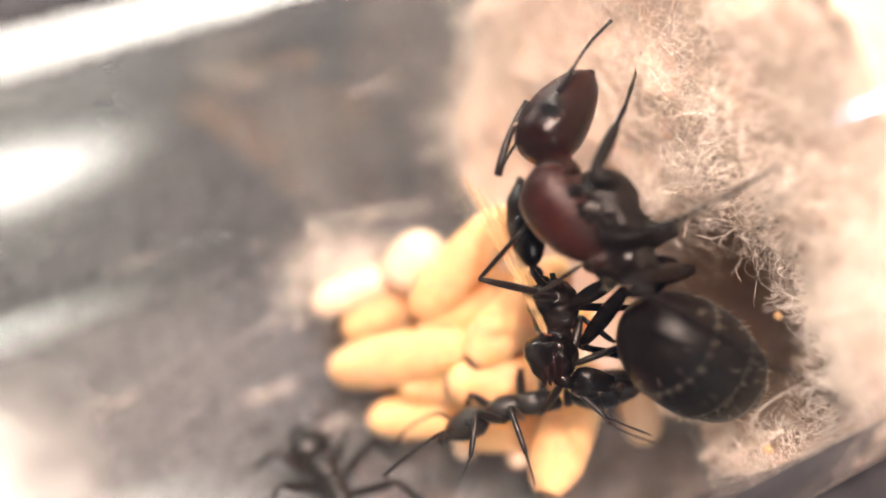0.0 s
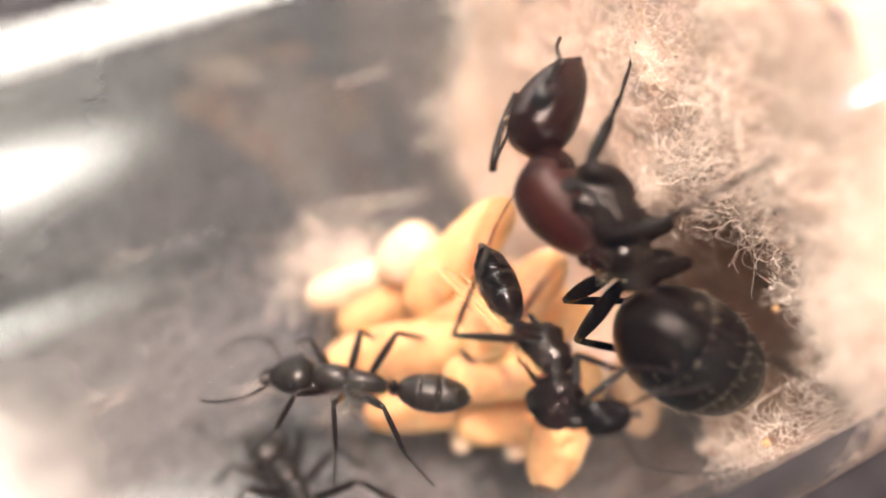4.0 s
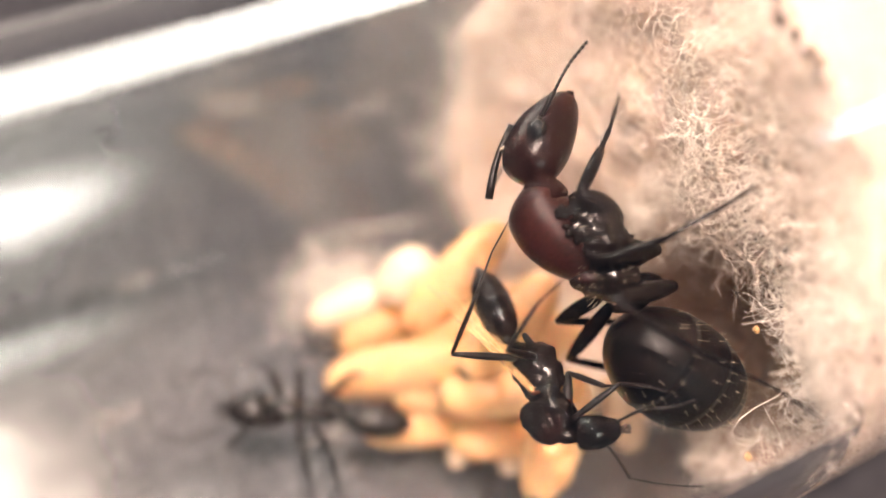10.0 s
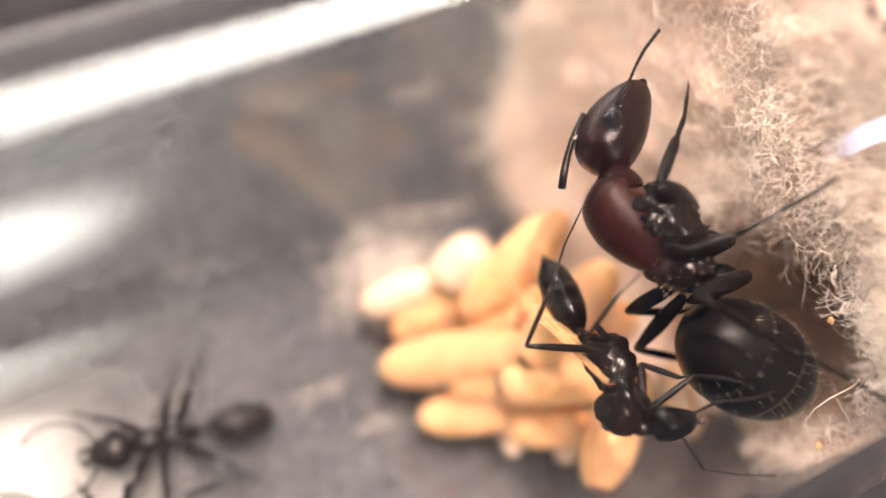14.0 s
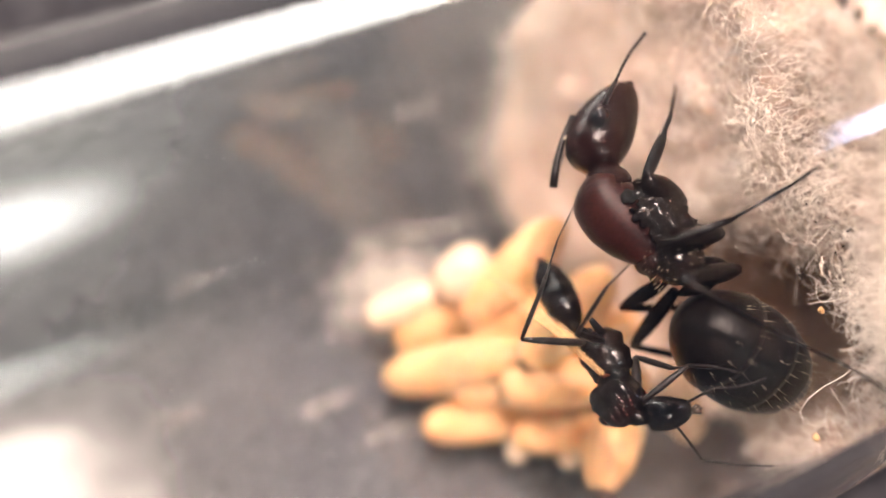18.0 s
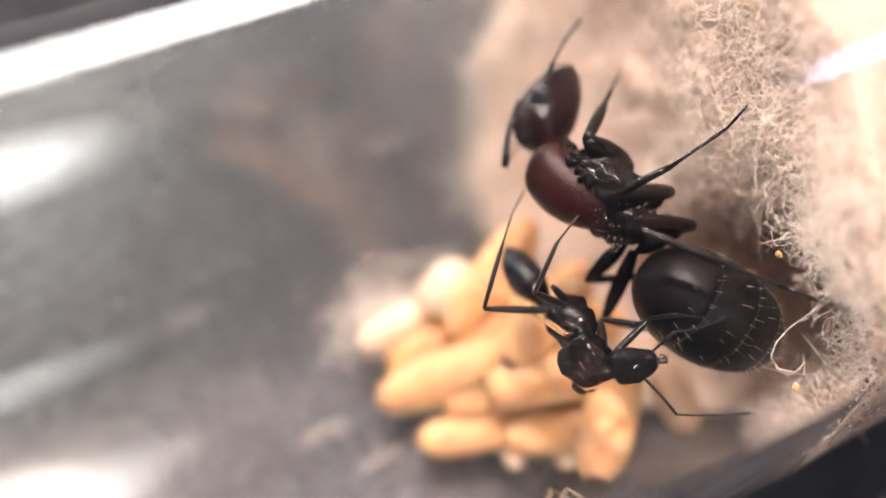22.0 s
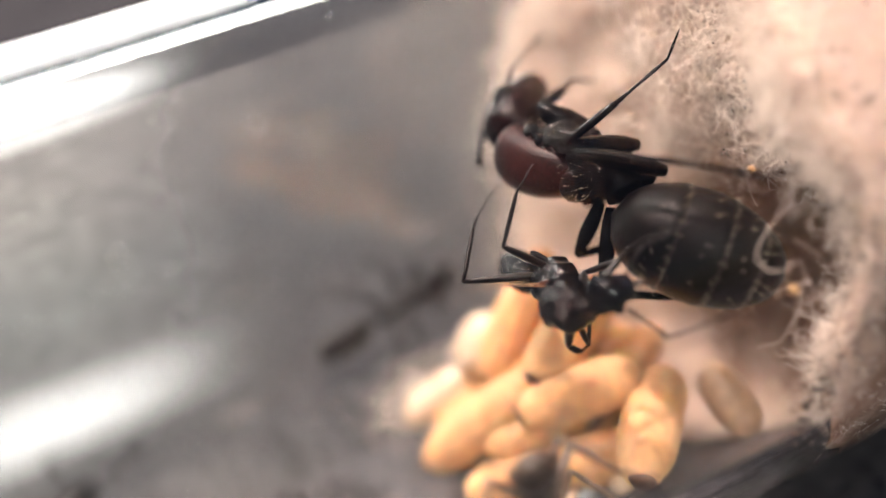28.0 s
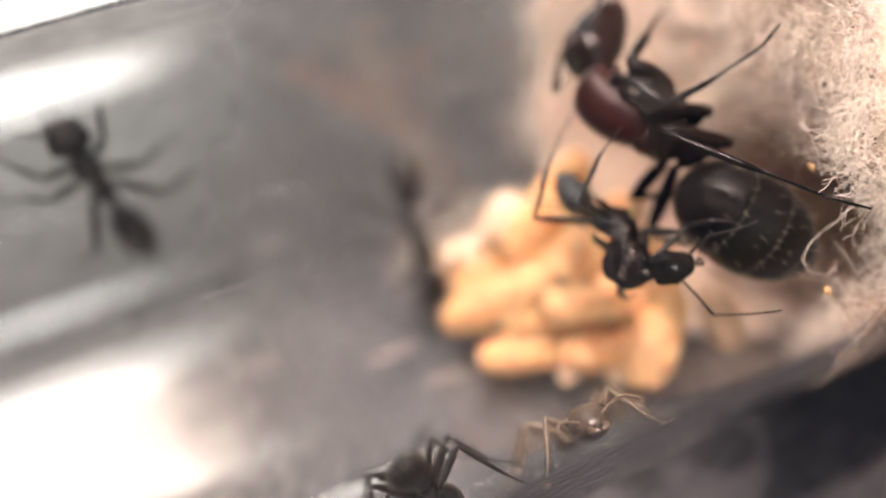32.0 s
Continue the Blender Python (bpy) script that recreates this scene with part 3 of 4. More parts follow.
for _ in range(900):
    th = random.gauss(-95, 26)
    q = on_wall(0, th, R_IN - random.uniform(0.25, 0.9))
    q.x = face_x(q.y, q.z) + 0.5
    strand(bm, q - C0, Vector((-random.random(), random.gauss(0, .7), random.gauss(0, .7))), random.uniform(0.4, 1.5), 0.3, random.uniform(0.005, 0.011), Vector((-random.uniform(0, .3), 0, 0)))
for _ in range(1500):
    th = random.uniform(-122, -62)
    q = on_wall(0, th, R_IN - random.uniform(0.0, 0.12))
    q.x = face_x(q.y, q.z) + 1.0 + 6 * random.random() ** 1.6
    strand(bm, q - C0, Vector((random.gauss(0, 1), random.gauss(0, .3), random.gauss(0, 1))), random.uniform(0.3, 1.2), 0.6, random.uniform(0.006, 0.014), Vector((0, 0, 0)))
for _ in range(700):
    th = random.uniform(40, 150)
    q = on_wall(0, th, R_IN - random.uniform(0.1, 2.6))
    q.x = face_x(q.y, q.z) - random.uniform(-0.2, 0.5)
    strand(bm, q - C0, Vector((-random.uniform(0.2, 1), random.gauss(0, .6), random.gauss(0, .6))), random.uniform(0.8, 2.6), 0.3, random.uniform(0.004, 0.008), Vector((0, 0, 0)), 11)
for _ in range(22):
    th = random.uniform(-108, -66)
    base = on_wall(0, th, R_IN - random.uniform(0.05, 0.5))
    base.x = face_x(base.y, base.z) + 0.7
    way = Vector((-1, random.gauss(0, .4), random.gauss(0, .5))).normalized()
    for _ in range(26):
        strand(bm, base + noise.random_unit_vector() * 0.14 - C0, way + noise.random_unit_vector() * 0.5, random.uniform(0.4, 1.1), 0.45, random.uniform(0.006, 0.013), Vector((0, 0, 0)))
for _ in range(420):
    y, z = random.uniform(-8.6, 0.5), random.uniform(11.0, 19.0)
    if math.hypot(y, z - AX) > R_IN - 0.5 or random.random() < 2.5 * hollow(y, z):
        continue
    base = Vector((face_x(y, z) - random.uniform(0.0, 0.35), y, z))
    for _ in range(random.randint(5, 12)):
        strand(bm, base + noise.random_unit_vector() * 0.3 - C0, noise.random_unit_vector(), random.uniform(0.7, 2.0), random.uniform(0.35, 0.8), random.uniform(0.006, 0.012), Vector((-random.uniform(0, .25), 0, 0)), 12)
for q, d in (((6.7, -7.9, 13.4), (-.2, -1, .2)), ((6.6, -8.3, 13.0), (-.3, -.6, -.8)), ((6.9, -6.3, 14.8), (-.4, .3, .9)), ((6.9, -4.9, 15.2), (-.3, -1, .1)), ((6.5, -8.8, 12.6), (-.5, .5, -.6))):
    strand(bm, Vector(q) - C0, Vector(d), random.uniform(2.4, 3.6), 0.3, 0.009, Vector((-.2, 0, .1)), 22)
limb(bm, [Vector(p) - C0 for p in ((7.0, -7.6, 14.4), (6.61, -7.69, 14.33), (6.01, -7.71, 14.04), (5.55, -7.82, 13.72), (5.25, -8.05, 13.45), (5.3, -8.4, 13.25), (5.74, -8.7, 13.25), (6.2, -8.6, 13.3))], [.010] * 8, 5)
fibres = part("loose_fibres", bm, M_FIBRE, cotton, "fine white curly cotton fibres")
tagged(fibres, kind="stuff")

bm = bmesh.new()
for _ in range(420):
    if random.random() < 0.35:
        y, z = random.gauss(-8.6, 0.6), random.gauss(12, 1.6)
    else:
        a, rho = random.uniform(0, 6.28), RC * math.sqrt(random.random()) * 0.98
        y, z = rho * math.sin(a), AX - rho * math.cos(a)
    if math.hypot(y, z - AX) > R_IN - 0.05:
        continue
    m = Matrix.Translation(Vector((face_x(y, z) - 0.03, y, z)) - C0)
    bmesh.ops.create_icosphere(bm, subdivisions=1, radius=random.uniform(0.012, 0.045), matrix=m)
for _ in range(420):
    th = random.choice((random.uniform(-145, -85), random.gauss(-94, 9)))
    q = on_wall(0, th, RC)
    x = face_x(q.y, q.z) + random.choice((random.uniform(0.2, 7), abs(random.gauss(0.4, 0.5))))
    m = Matrix.Translation(on_wall(x, th, RC + 0.01) - C0)
    bmesh.ops.create_icosphere(bm, subdivisions=1, radius=0.012 + 0.06 * random.random() ** 2, matrix=m)
for _ in range(420):
    y, z = random.uniform(-9.0, -1.5), random.uniform(11.5, 20.0)
    if math.hypot(y, z - AX) > R_IN - 0.1:
        continue
    m = Matrix.Translation(Vector((face_x(y, z) - random.uniform(0.02, 0.3), y, z)) - C0) @ Matrix.Diagonal((1, random.uniform(.6, 1.6), random.uniform(.6, 1.6), 1))
    bmesh.ops.create_icosphere(bm, subdivisions=1, radius=0.012 + 0.035 * random.random() ** 2, matrix=m)
# a dirty streak along the top and a spattered patch at the near rim
for _ in range(150):
    u = random.random()
    th = 166 + 22 * u + random.gauss(0, 0.9)
    x = 8.4 - 0.4 * u + 0.25 * math.sin(9 * u) + random.gauss(0, 0.13)
    m = Matrix.Translation(on_wall(x, th, RC + 0.01) - C0)
    bmesh.ops.create_icosphere(bm, subdivisions=1, radius=0.02 + 0.10 * random.random() ** 3, matrix=m)
for _ in range(110):
    th = random.gauss(-83, 5)
    m = Matrix.Translation(on_wall(5.6 + random.gauss(0, 0.28) + 0.03 * (th + 83), th, RC + 0.01) - C0)
    bmesh.ops.create_icosphere(bm, subdivisions=1, radius=0.015 + 0.09 * random.random() ** 3, matrix=m)
tagged(part("specks", bm, M_DIRT, cotton, "tiny dark specks of dirt"), kind="stuff")


# ---- queen ----
def queen():
    O = vec(3.0, -2.0, 14.4)
    q = thing("queen_ant", O, "large black and dark red queen ant clinging to the cotton", "ant")
    DORSAL = vec(-0.93, 0.0, -0.30)

    def L(*p):
        return Vector(p) - O

    # head, seen as a tapered wedge with the mouth at its far end
    hA, hB = L(2.62, 1.22, 14.1), L(5.1, 3.2, 14.6)
    bm = bmesh.new()
    prof = [(0, .15, .15, 0), (.05, .60, .60, 0), (.15, .90, .86, 0), (.3, 1.0, .97, .0), (.45, 1.01, 1.0, .0), (.6, .96, .93, 0), (.75, .88, .78, -.04),
            (.87, .76, .60, -.08), (.95, .60, .42, -.12), (.985, .42, .28, -.14), (1, .2, .15, -.14)]
    blob(bm, hA, hB, DORSAL, prof, 28, lump=0.012)
    head = part("head", bm, M_HEAD, q, "dark reddish polished head", pivot=hA)
    lat = (hB - hA).cross(DORSAL).normalized()
    if lat.z < 0:
        lat = -lat
    dors = lat.cross(hB - hA).normalized()
    if dors.dot(DORSAL) < 0:
        dors = -dors
    axis = (hB - hA).normalized()
    for sgn in (1, -1):
        bm = bmesh.new()
        c = axis * 1.35 + lat * 0.97 * sgn + dors * 0.05
        bmesh.ops.create_uvsphere(bm, u_segments=16, v_segments=10, radius=1.0,
                                  matrix=Matrix.Translation(c) @ Matrix((axis * 0.38, dors * 0.30, lat * 0.30)).transposed().to_4x4())
        part("eye", bm, M_EYE, head, "glossy black compound eye")
        bm = bmesh.new()
        loop = [c + lat * 0.03 * sgn + axis * 0.43 * math.cos(a) + dors * 0.35 * math.sin(a) for a in [2 * math.pi * i / 20 for i in range(21)]]
        limb(bm, loop, [0.04] * 21, 6)
        part("eye_rim", bm, M_HEAD, head)
        bm = bmesh.new()
        c = axis * 3.0 + lat * 0.2 * sgn - dors * 0.2
        limb(bm, [c - axis * 0.2, c + axis * 0.2 + lat * 0.1 * sgn, c + axis * 0.42 - lat * 0.12 * sgn], [0.2, 0.16, 0.05], 8)
        part("mandible", bm, M_BLACK, head)
    for k in (-1, 0, 1):
        bm = bmesh.new()
        c = axis * (0.62 + 0.16 * (k == 0)) + dors * 0.92 + lat * (0.17 * k + 0.2)
        bmesh.ops.create_uvsphere(bm, u_segments=8, v_segments=6, radius=0.06, matrix=Matrix.Translation(c))
        part("ocellus", bm, M_OCELLUS, head)
    # feelers
    H0 = hA
    s0, s1 = L(3.55, 2.45, 15.1) - H0, L(4.2, 3.0, 15.6) - H0
    bm = bmesh.new()
    limb(bm, [s0, s0.lerp(s1, .3) + lat * .05, s0.lerp(s1, .7) + lat * .05, s1], [.09, .08, .08, .09], 8)
    part("scape", bm, M_LEG, head)
    bm = bmesh.new()
    segmented(bm, [s1, L(4.7, 3.4, 15.65) - H0, L(5.3, 3.8, 15.7) - H0, L(6.1, 4.2, 15.85) - H0], 0.05, 0.062)
    near = part("funiculus", bm, M_LEG, head, pivot=s1)
    f0, f1 = L(3.15, 3.0, 14.3) - H0, L(1.68, 1.25, 13.55) - H0
    bm = bmesh.new()
    limb(bm, bow(f0, f1, dors * 0.12, 6), [.09, .095, .10, .11, .125, .13], 8)
    part("scape", bm, M_LEG, head)
    bm = bmesh.new()
    hang = vec(-0.50, -0.77, -0.40)
    segmented(bm, [f1, f1 + hang * 1.2 + dors * 0.1, f1 + hang * 2.6 + dors * 0.15, f1 + hang * 4.0], 0.055, 0.06)
    far = part("funiculus", bm, M_LEG, head, pivot=f1)

    # mesosoma
    tA, tB = L(2.95, 0.75, 14.25), L(3.95, -3.15, 13.85)
    tax = (tB - tA).normalized()
    bm = bmesh.new()
    blob(bm, tA + vec(0, 0.4, 0), tA + tax * 0.75, DORSAL, [(0, .2, .2, 0), (.08, .45, .42, .0), (.3, .70, .66, .10), (.6, .88, .86, .20), (.85, .94, .92, .28), (1, .75, .75, .30)], 28, lump=0.015)
    part("pronotum", bm, M_HEAD, q, "dark brown-red collar plate")
    bm = bmesh.new()
    blob(bm, tA - tax * 0.28, tA + tax * 3.25, DORSAL, [(0, .25, .2, .25), (.04, .62, .52, .34), (.12, .96, .84, .42), (.22, 1.02, .98, .47), (.42, 1.05, 1.05, .48), (.62, .98, .97, .42), (.82, .76, .74, .3), (.95, .42, .4, .25), (1, .2, .2, .2)], 30, lump=0.012)
    part("mesonotum", bm, M_RED, q, "smooth domed dark red back plate")
    bm = bmesh.new()
    blob(bm, tA + tax * 0.7, tA + tax * 3.3, DORSAL, [(0, .3, .3, -.45), (.1, .74, .7, -.42), (.35, 1.06, .95, -.38), (.65, 1.10, .95, -.38), (.9, .88, .8, -.3), (1, .35, .35, -.3)], 26, wob=0.10, lump=0.24, fine=3.4)
    part("mesopleuron", bm, M_ROUGH, q, "black rough side plate")
    bm = bmesh.new()
    blob(bm, tA + tax * 2.55, tA + tax * 3.5, DORSAL, [(0, .3, .3, .45), (.2, .62, .5, .5), (.6, .68, .52, .42), (1, .3, .3, .3)], 26, lump=0.06)
    part("scutellum", bm, M_HEAD, q, "small red-black shield plate")
    bm = bmesh.new()
    blob(bm, tA + tax * 2.5, tA + tax * 4.25, DORSAL, [(0, .4, .4, .2), (.15, .8, .75, .12), (.45, .92, .85, -.05), (.75, .75, .7, -.15), (.93, .45, .45, -.25), (1, .2, .2, -.3)], 24, wob=0.1, lump=0.15)
    part("propodeum", bm, M_ROUGH, q, "black rear plate of the thorax")
    latq = tax.cross(DORSAL).normalized()
    latq = latq if latq.z > 0 else -latq
    for k in range(26):
        bm = bmesh.new()
        u = random.uniform(0.85, 2.7)
        c = tA + tax * u + latq * (1.13 - 0.10 * (u - 1.7) ** 2) + Vector(DORSAL) * random.uniform(-0.15, 0.38)
        d = (noise.random_unit_vector() + tax).normalized() * random.uniform(.08, .15)
        blob(bm, c - d, c + d, latq, egg(random.uniform(.07, .15), random.uniform(.07, .14), random.uniform(-.2, .2), 9), 12)
        part("wing_scar", bm, M_GLOSS, q, "knobbly shiny black wing stump")
    stub = bmesh.new()
    for k in range(130):
        u, v = random.uniform(0.4, 4.0), random.uniform(-1.0, 1.0)
        n = (latq * math.cos(v * 1.3 + .5) + Vector(DORSAL) * math.sin(v * 1.3 + .5)).normalized()
        hair(stub, tA + tax * u + n * 0.98 * (1 - 0.12 * max(u - 2.6, 0)), n + tax * .3, random.uniform(.12, .26), .005)
    part("bristles", stub, M_HAIR, q, "sparse pale bristles")
    pe = tA + tax * 4.35 - Vector(DORSAL) * 0.25
    bm = bmesh.new()
    blob(bm, pe - Vector(DORSAL) * 0.45, pe + Vector(DORSAL) * 0.75, tax, [(0, .2, .22, 0), (.3, .42, .33, 0), (.7, .45, .24, 0), (1, .2, .08, 0)], 16)
    part("petiole", bm, M_BLACK, q)

    # gaster in overlapping plates
    gA, gB = L(3.35, -3.95, 13.55), L(6.75, -7.55, 11.75)
    gax = gB - gA
    full = egg(1.72, 1.62, -0.02, 25)
    UPG = vec(-0.55, -0.25, 0.8)

    def rad(s):
        for (s0_, a0, b0, _), (s1_, a1, b1, _) in zip(full, full[1:]):
            if s0_ <= s <= s1_:
                f = (s - s0_) / (s1_ - s0_)
                return a0 + (a1 - a0) * f, b0 + (b1 - b0) * f
        return 0.05, 0.05

    cuts = [0.0, 0.36, 0.63, 0.84, 1.0]
    hairs = bmesh.new()
    gw = gax.cross(UPG).normalized()
    gh = gw.cross(gax).normalized()
    for k in range(4):
        a, b = max(cuts[k] - 0.05, 0), cuts[k + 1]
        pr = []
        for i in range(9):
            s = a + (b - a) * i / 8
            rw, rh = rad(s)
            pad = -0.035 + 0.055 * (i / 8) if k else 0.02 * (i / 8)
            pr.append((s, max(rw + pad, .03), max(rh + pad, .03), 0))
        if k < 3:
            rw, rh = rad(b)
            pr.append((b + 0.004, rw - 0.05, rh - 0.05, 0))
        bm = bmesh.new()
        blob(bm, gA, gB, UPG, pr, 36, wob=0.01)
        plate = part("gaster_plate", bm, M_GASTER, q, "black hairy abdomen plate")
        if k < 3:
            bm = bmesh.new()
            rw, rh = rad(b)
            blob(bm, gA, gB, UPG, [(b - 0.006, rw - 0.01, rh - 0.01, 0), (b + .001, rw + 0.022, rh + 0.022, 0), (b + 0.008, rw - 0.02, rh - 0.02, 0)], 36)
            part("margin", bm, M_MARGIN, plate, "thin pale plate edge")
        for row in range(2):
            s = b - 0.02 - 0.10 * row
            if s < 0.2:
                continue
            rw, rh = rad(s)
            many = 34 if row == 0 else 14
            for i in range(many):
                an = 2 * math.pi * (i + random.random() * 0.8) / many
                nrm = gw * math.cos(an) * rh + gh * math.sin(an) * rw
                p = gA + gax * (s + random.uniform(-.012, .012)) + gw * math.cos(an) * rw + gh * math.sin(an) * rh
                hair(hairs, p, nrm.normalized() * 0.8 + gax.normalized() * 0.9, random.uniform(0.20, 0.40), 0.0075)
    part("bristles", hairs, M_HAIR, q, "golden bristles")

    # legs: the side that faces the glass, then the far side
    leg(q, [L(4.75, -1.0, 14.35), L(3.3, -0.25, 15.65), L(4.85, 0.9, 15.3), L(5.6, 1.5, 15.2), L(7.1, 2.7, 14.2)], 0.23, M_BLACK, fem=1.65)
    leg(q, [L(5.45, -2.35, 14.4), L(2.95, -2.2, 15.3), L(4.7, -2.5, 16.2), L(6.65, -2.4, 16.9), L(7.05, -2.4, 17.6)], 0.155, M_BLACK, fem=1.75)
    leg(q, [L(5.6, -3.5, 13.95), L(2.55, -3.45, 15.75), L(4.2, -5.85, 15.9), L(6.0, -7.5, 15.5), L(6.3, -8.5, 16.15)], 0.15, M_BLACK, fem=1.75)
    leg(q, [L(4.2, -0.2, 13.2), L(4.4, -0.9, 11.9), L(5.6, -0.7, 11.6), L(6.8, -0.4, 11.6)], 0.17, M_BLACK)
    leg(q, [L(3.7, -2.8, 13.2), L(2.75, -2.75, 11.6), L(4.3, -3.5, 11.9), L(5.9, -3.6, 11.6)], 0.16, M_BLACK, fem=1.3)
    leg(q, [L(3.8, -3.2, 13.2), L(2.9, -3.9, 10.75), L(4.7, -5.0, 10.4), L(6.8, -5.6, 10.0)], 0.16, M_BLACK, fem=1.3)
    # coxae
    for c0, c1 in (((4.9, -0.9, 14.2), (3.9, -0.6, 13.9)), ((5.3, -2.3, 14.3), (4.0, -1.9, 14.0)), ((5.4, -3.4, 13.9), (4.1, -2.9, 13.8))):
        bm = bmesh.new()
        blob(bm, L(*c1), L(*c0), DORSAL, egg(.42, .45, 0.1, 9), 14)
        part("coxa", bm, M_BLACK, q)
    return q, head, near, far


QUEEN, Q_HEAD, Q_NEAR, Q_FAR = queen()


# ---- small winged ant hanging on to the queen ----
def winged_ant():
    O = vec(1.1, -4.9, 12.2)
    w = thing("winged_ant", O + vec(-0.22, 0.12, -0.06), "small glossy black winged ant holding on to the queen", "ant")

    def L(*p):
        return Vector(p) - O

    UP = vec(-0.55, -0.45, 0.70)
    # gaster
    gA, gB = L(1.42, -2.85, 11.15), L(1.85, -0.15, 10.55)
    gax = gB - gA
    full = egg(0.62, 0.6, 0.02, 21)
    for k, (a, b) in enumerate(((0, .36), (.33, .62), (.6, .84), (.82, 1))):
        pr = [(s, rw + (0.012 if s > b - 0.05 else -0.006 * k), rh + (0.012 if s > b - 0.05 else -0.006 * k), 0) for s, rw, rh, _ in full if a - 0.07 <= s <= b + 0.02]
        bm = bmesh.new()
        blob(bm, gA, gB, UP, pr, 22)
        part("gaster_plate", bm, M_GLOSS, w, "glossy black abdomen plate")
    bm = bmesh.new()
    blob(bm, gB - gax * 0.06, gB + gax * 0.08, UP, egg(0.16, 0.16, -.3, 7), 10)
    part("gaster_tip", bm, M_MARGIN, w, "pale abdomen tip")
    bm = bmesh.new()
    blob(bm, L(1.42, -2.8, 11.15), L(1.5, -3.25, 11.45), UP, egg(.2, .24, 0, 7), 12)
    part("petiole", bm, M_GLOSS, w)
    # thorax
    bm = bmesh.new()
    blob(bm, L(1.54, -3.3, 11.8), L(1.28, -4.9, 12.3), UP, [(0, .25, .2, 0), (.07, .56, .42, .02), (.25, .72, .56, .03), (.6, .74, .58, .0), (.88, .62, .50, -.02), (1, .3, .3, -.05)], 26, wob=0.1, lump=0.16, fine=2.6)
    part("propodeum", bm, M_ROUGH, w, "rough black rear thorax")
    bm = bmesh.new()
    blob(bm, L(1.2, -4.6, 12.4), L(1.05, -5.15, 12.5), UP, egg(.50, .36, 0, 9, .1), 20, lump=0.06)
    part("scutellum", bm, M_GLOSS, w, "small black shield plate")
    bm = bmesh.new()
    blob(bm, L(0.95, -4.85, 12.3), L(0.9, -6.3, 12.3), UP, [(0, .4, .32, 0), (.08, .66, .52, .02), (.35, .76, .62, .05), (.65, .72, .58, .0), (.9, .5, .42, -.05), (1, .2, .2, -.1)], 28, lump=0.14, fine=2.2)
    part("mesonotum", bm, M_GLOSS, w, "glossy black back plate")
    for k in range(4):
        bm = bmesh.new()
        o = vec(0.28, 0.05, 0.22) * (k - 1.4) * 0.62
        top = UP.normalized() * (0.66 - 0.06 * (k - 1.5) ** 2)
        limb(bm, bow(L(0.98, -5.0, 12.3) + o * 0.9 + top, L(0.9, -6.1, 12.3) + o * 0.6 + top * 0.72, top * 0.12 + o * 0.3, 9), [.02, .06, .09, .10, .10, .09, .08, .06, .02], 9)
        part("notum_ridge", bm, M_HEAD, w, "glossy lengthwise ridge")
    bm = bmesh.new()
    blob(bm, L(1.3, -5.0, 12.0), L(1.25, -6.1, 12.3), UP, [(0, .3, .3, -.1), (.2, .55, .5, -.15), (.6, .6, .5, -.15), (1, .3, .25, -.1)], 20, wob=0.1, lump=0.08)
    part("mesopleuron", bm, M_ROUGH, w, "rough black side plate")
    bm = bmesh.new()
    limb(bm, [L(0.95, -6.0, 12.4), L(1.0, -6.25, 12.65), L(1.15, -6.35, 12.85)], [.3, .24, .2], 12)
    part("neck", bm, M_ROUGH, w)
    for k in range(12):
        bm = bmesh.new()
        c = L(0.78, -4.78, 12.72) + vec(random.uniform(-.14, .34), random.uniform(-.22, .12), random.uniform(-.08, .10))
        d = noise.random_unit_vector() * random.uniform(.06, .13)
        blob(bm, c - d, c + d, UP, egg(random.uniform(.03, .06), .035, 0, 7), 9)
        part("wing_root", bm, M_WINGROOT, w, "amber wing root")
    # wings folded to thin blades
    for off, end, wd in (((0, 0, 0), L(0.75, -0.1, 9.7), .10), ((.12, .05, -.1), L(1.2, -0.4, 9.6), .06), ((-.08, .1, -.1), L(0.3, -1.1, 10.5), .05), ((-.02, .0, -.05), L(0.4, 0.5, 9.4), .07)):
        a = L(0.75, -4.75, 12.7) + vec(*off)
        bm = bmesh.new()
        ax = (end - a).normalized()
        side = ax.cross(vec(0.3, 0.2, 0.9)).normalized()
        n = side.cross(ax)
        rr = []
        for i in range(10):
            s = i / 9
            wdt = wd * (0.35 + 1.3 * math.sin(math.pi * min(s * 0.85 + 0.08, 1)) ** 0.7)
            rr.append(ring(a.lerp(end, s) + n * 0.12 * math.sin(3 * s), side * wdt, n * 0.012, 8))
        skin(bm, rr)
        wing = part("wing", bm, M_WING, w, "folded translucent amber wing")
        bm = bmesh.new()
        limb(bm, bow(a - side * wd * .5, end - side * wd * .3, n * 0.06, 7), [.010, .009, .008, .008, .007, .006, .004], 6)
        part("vein", bm, M_WINGROOT, wing)
    # head
    bm = bmesh.new()
    blob(bm, L(1.2, -6.29, 12.87), L(2.42, -6.75, 13.2), UP, [(0, .25, .2, 0), (.07, .46, .34, 0), (.25, .54, .42, 0), (.5, .52, .40, .02), (.75, .42, .32, .0), (.92, .32, .2, -.03), (1, .2, .12, -.05)], 24, lump=0.04)
    hd = part("head", bm, M_GLOSS, w, "glossy black head", pivot=L(1.05, -6.25, 12.85))
    ho = L(1.05, -6.25, 12.85)
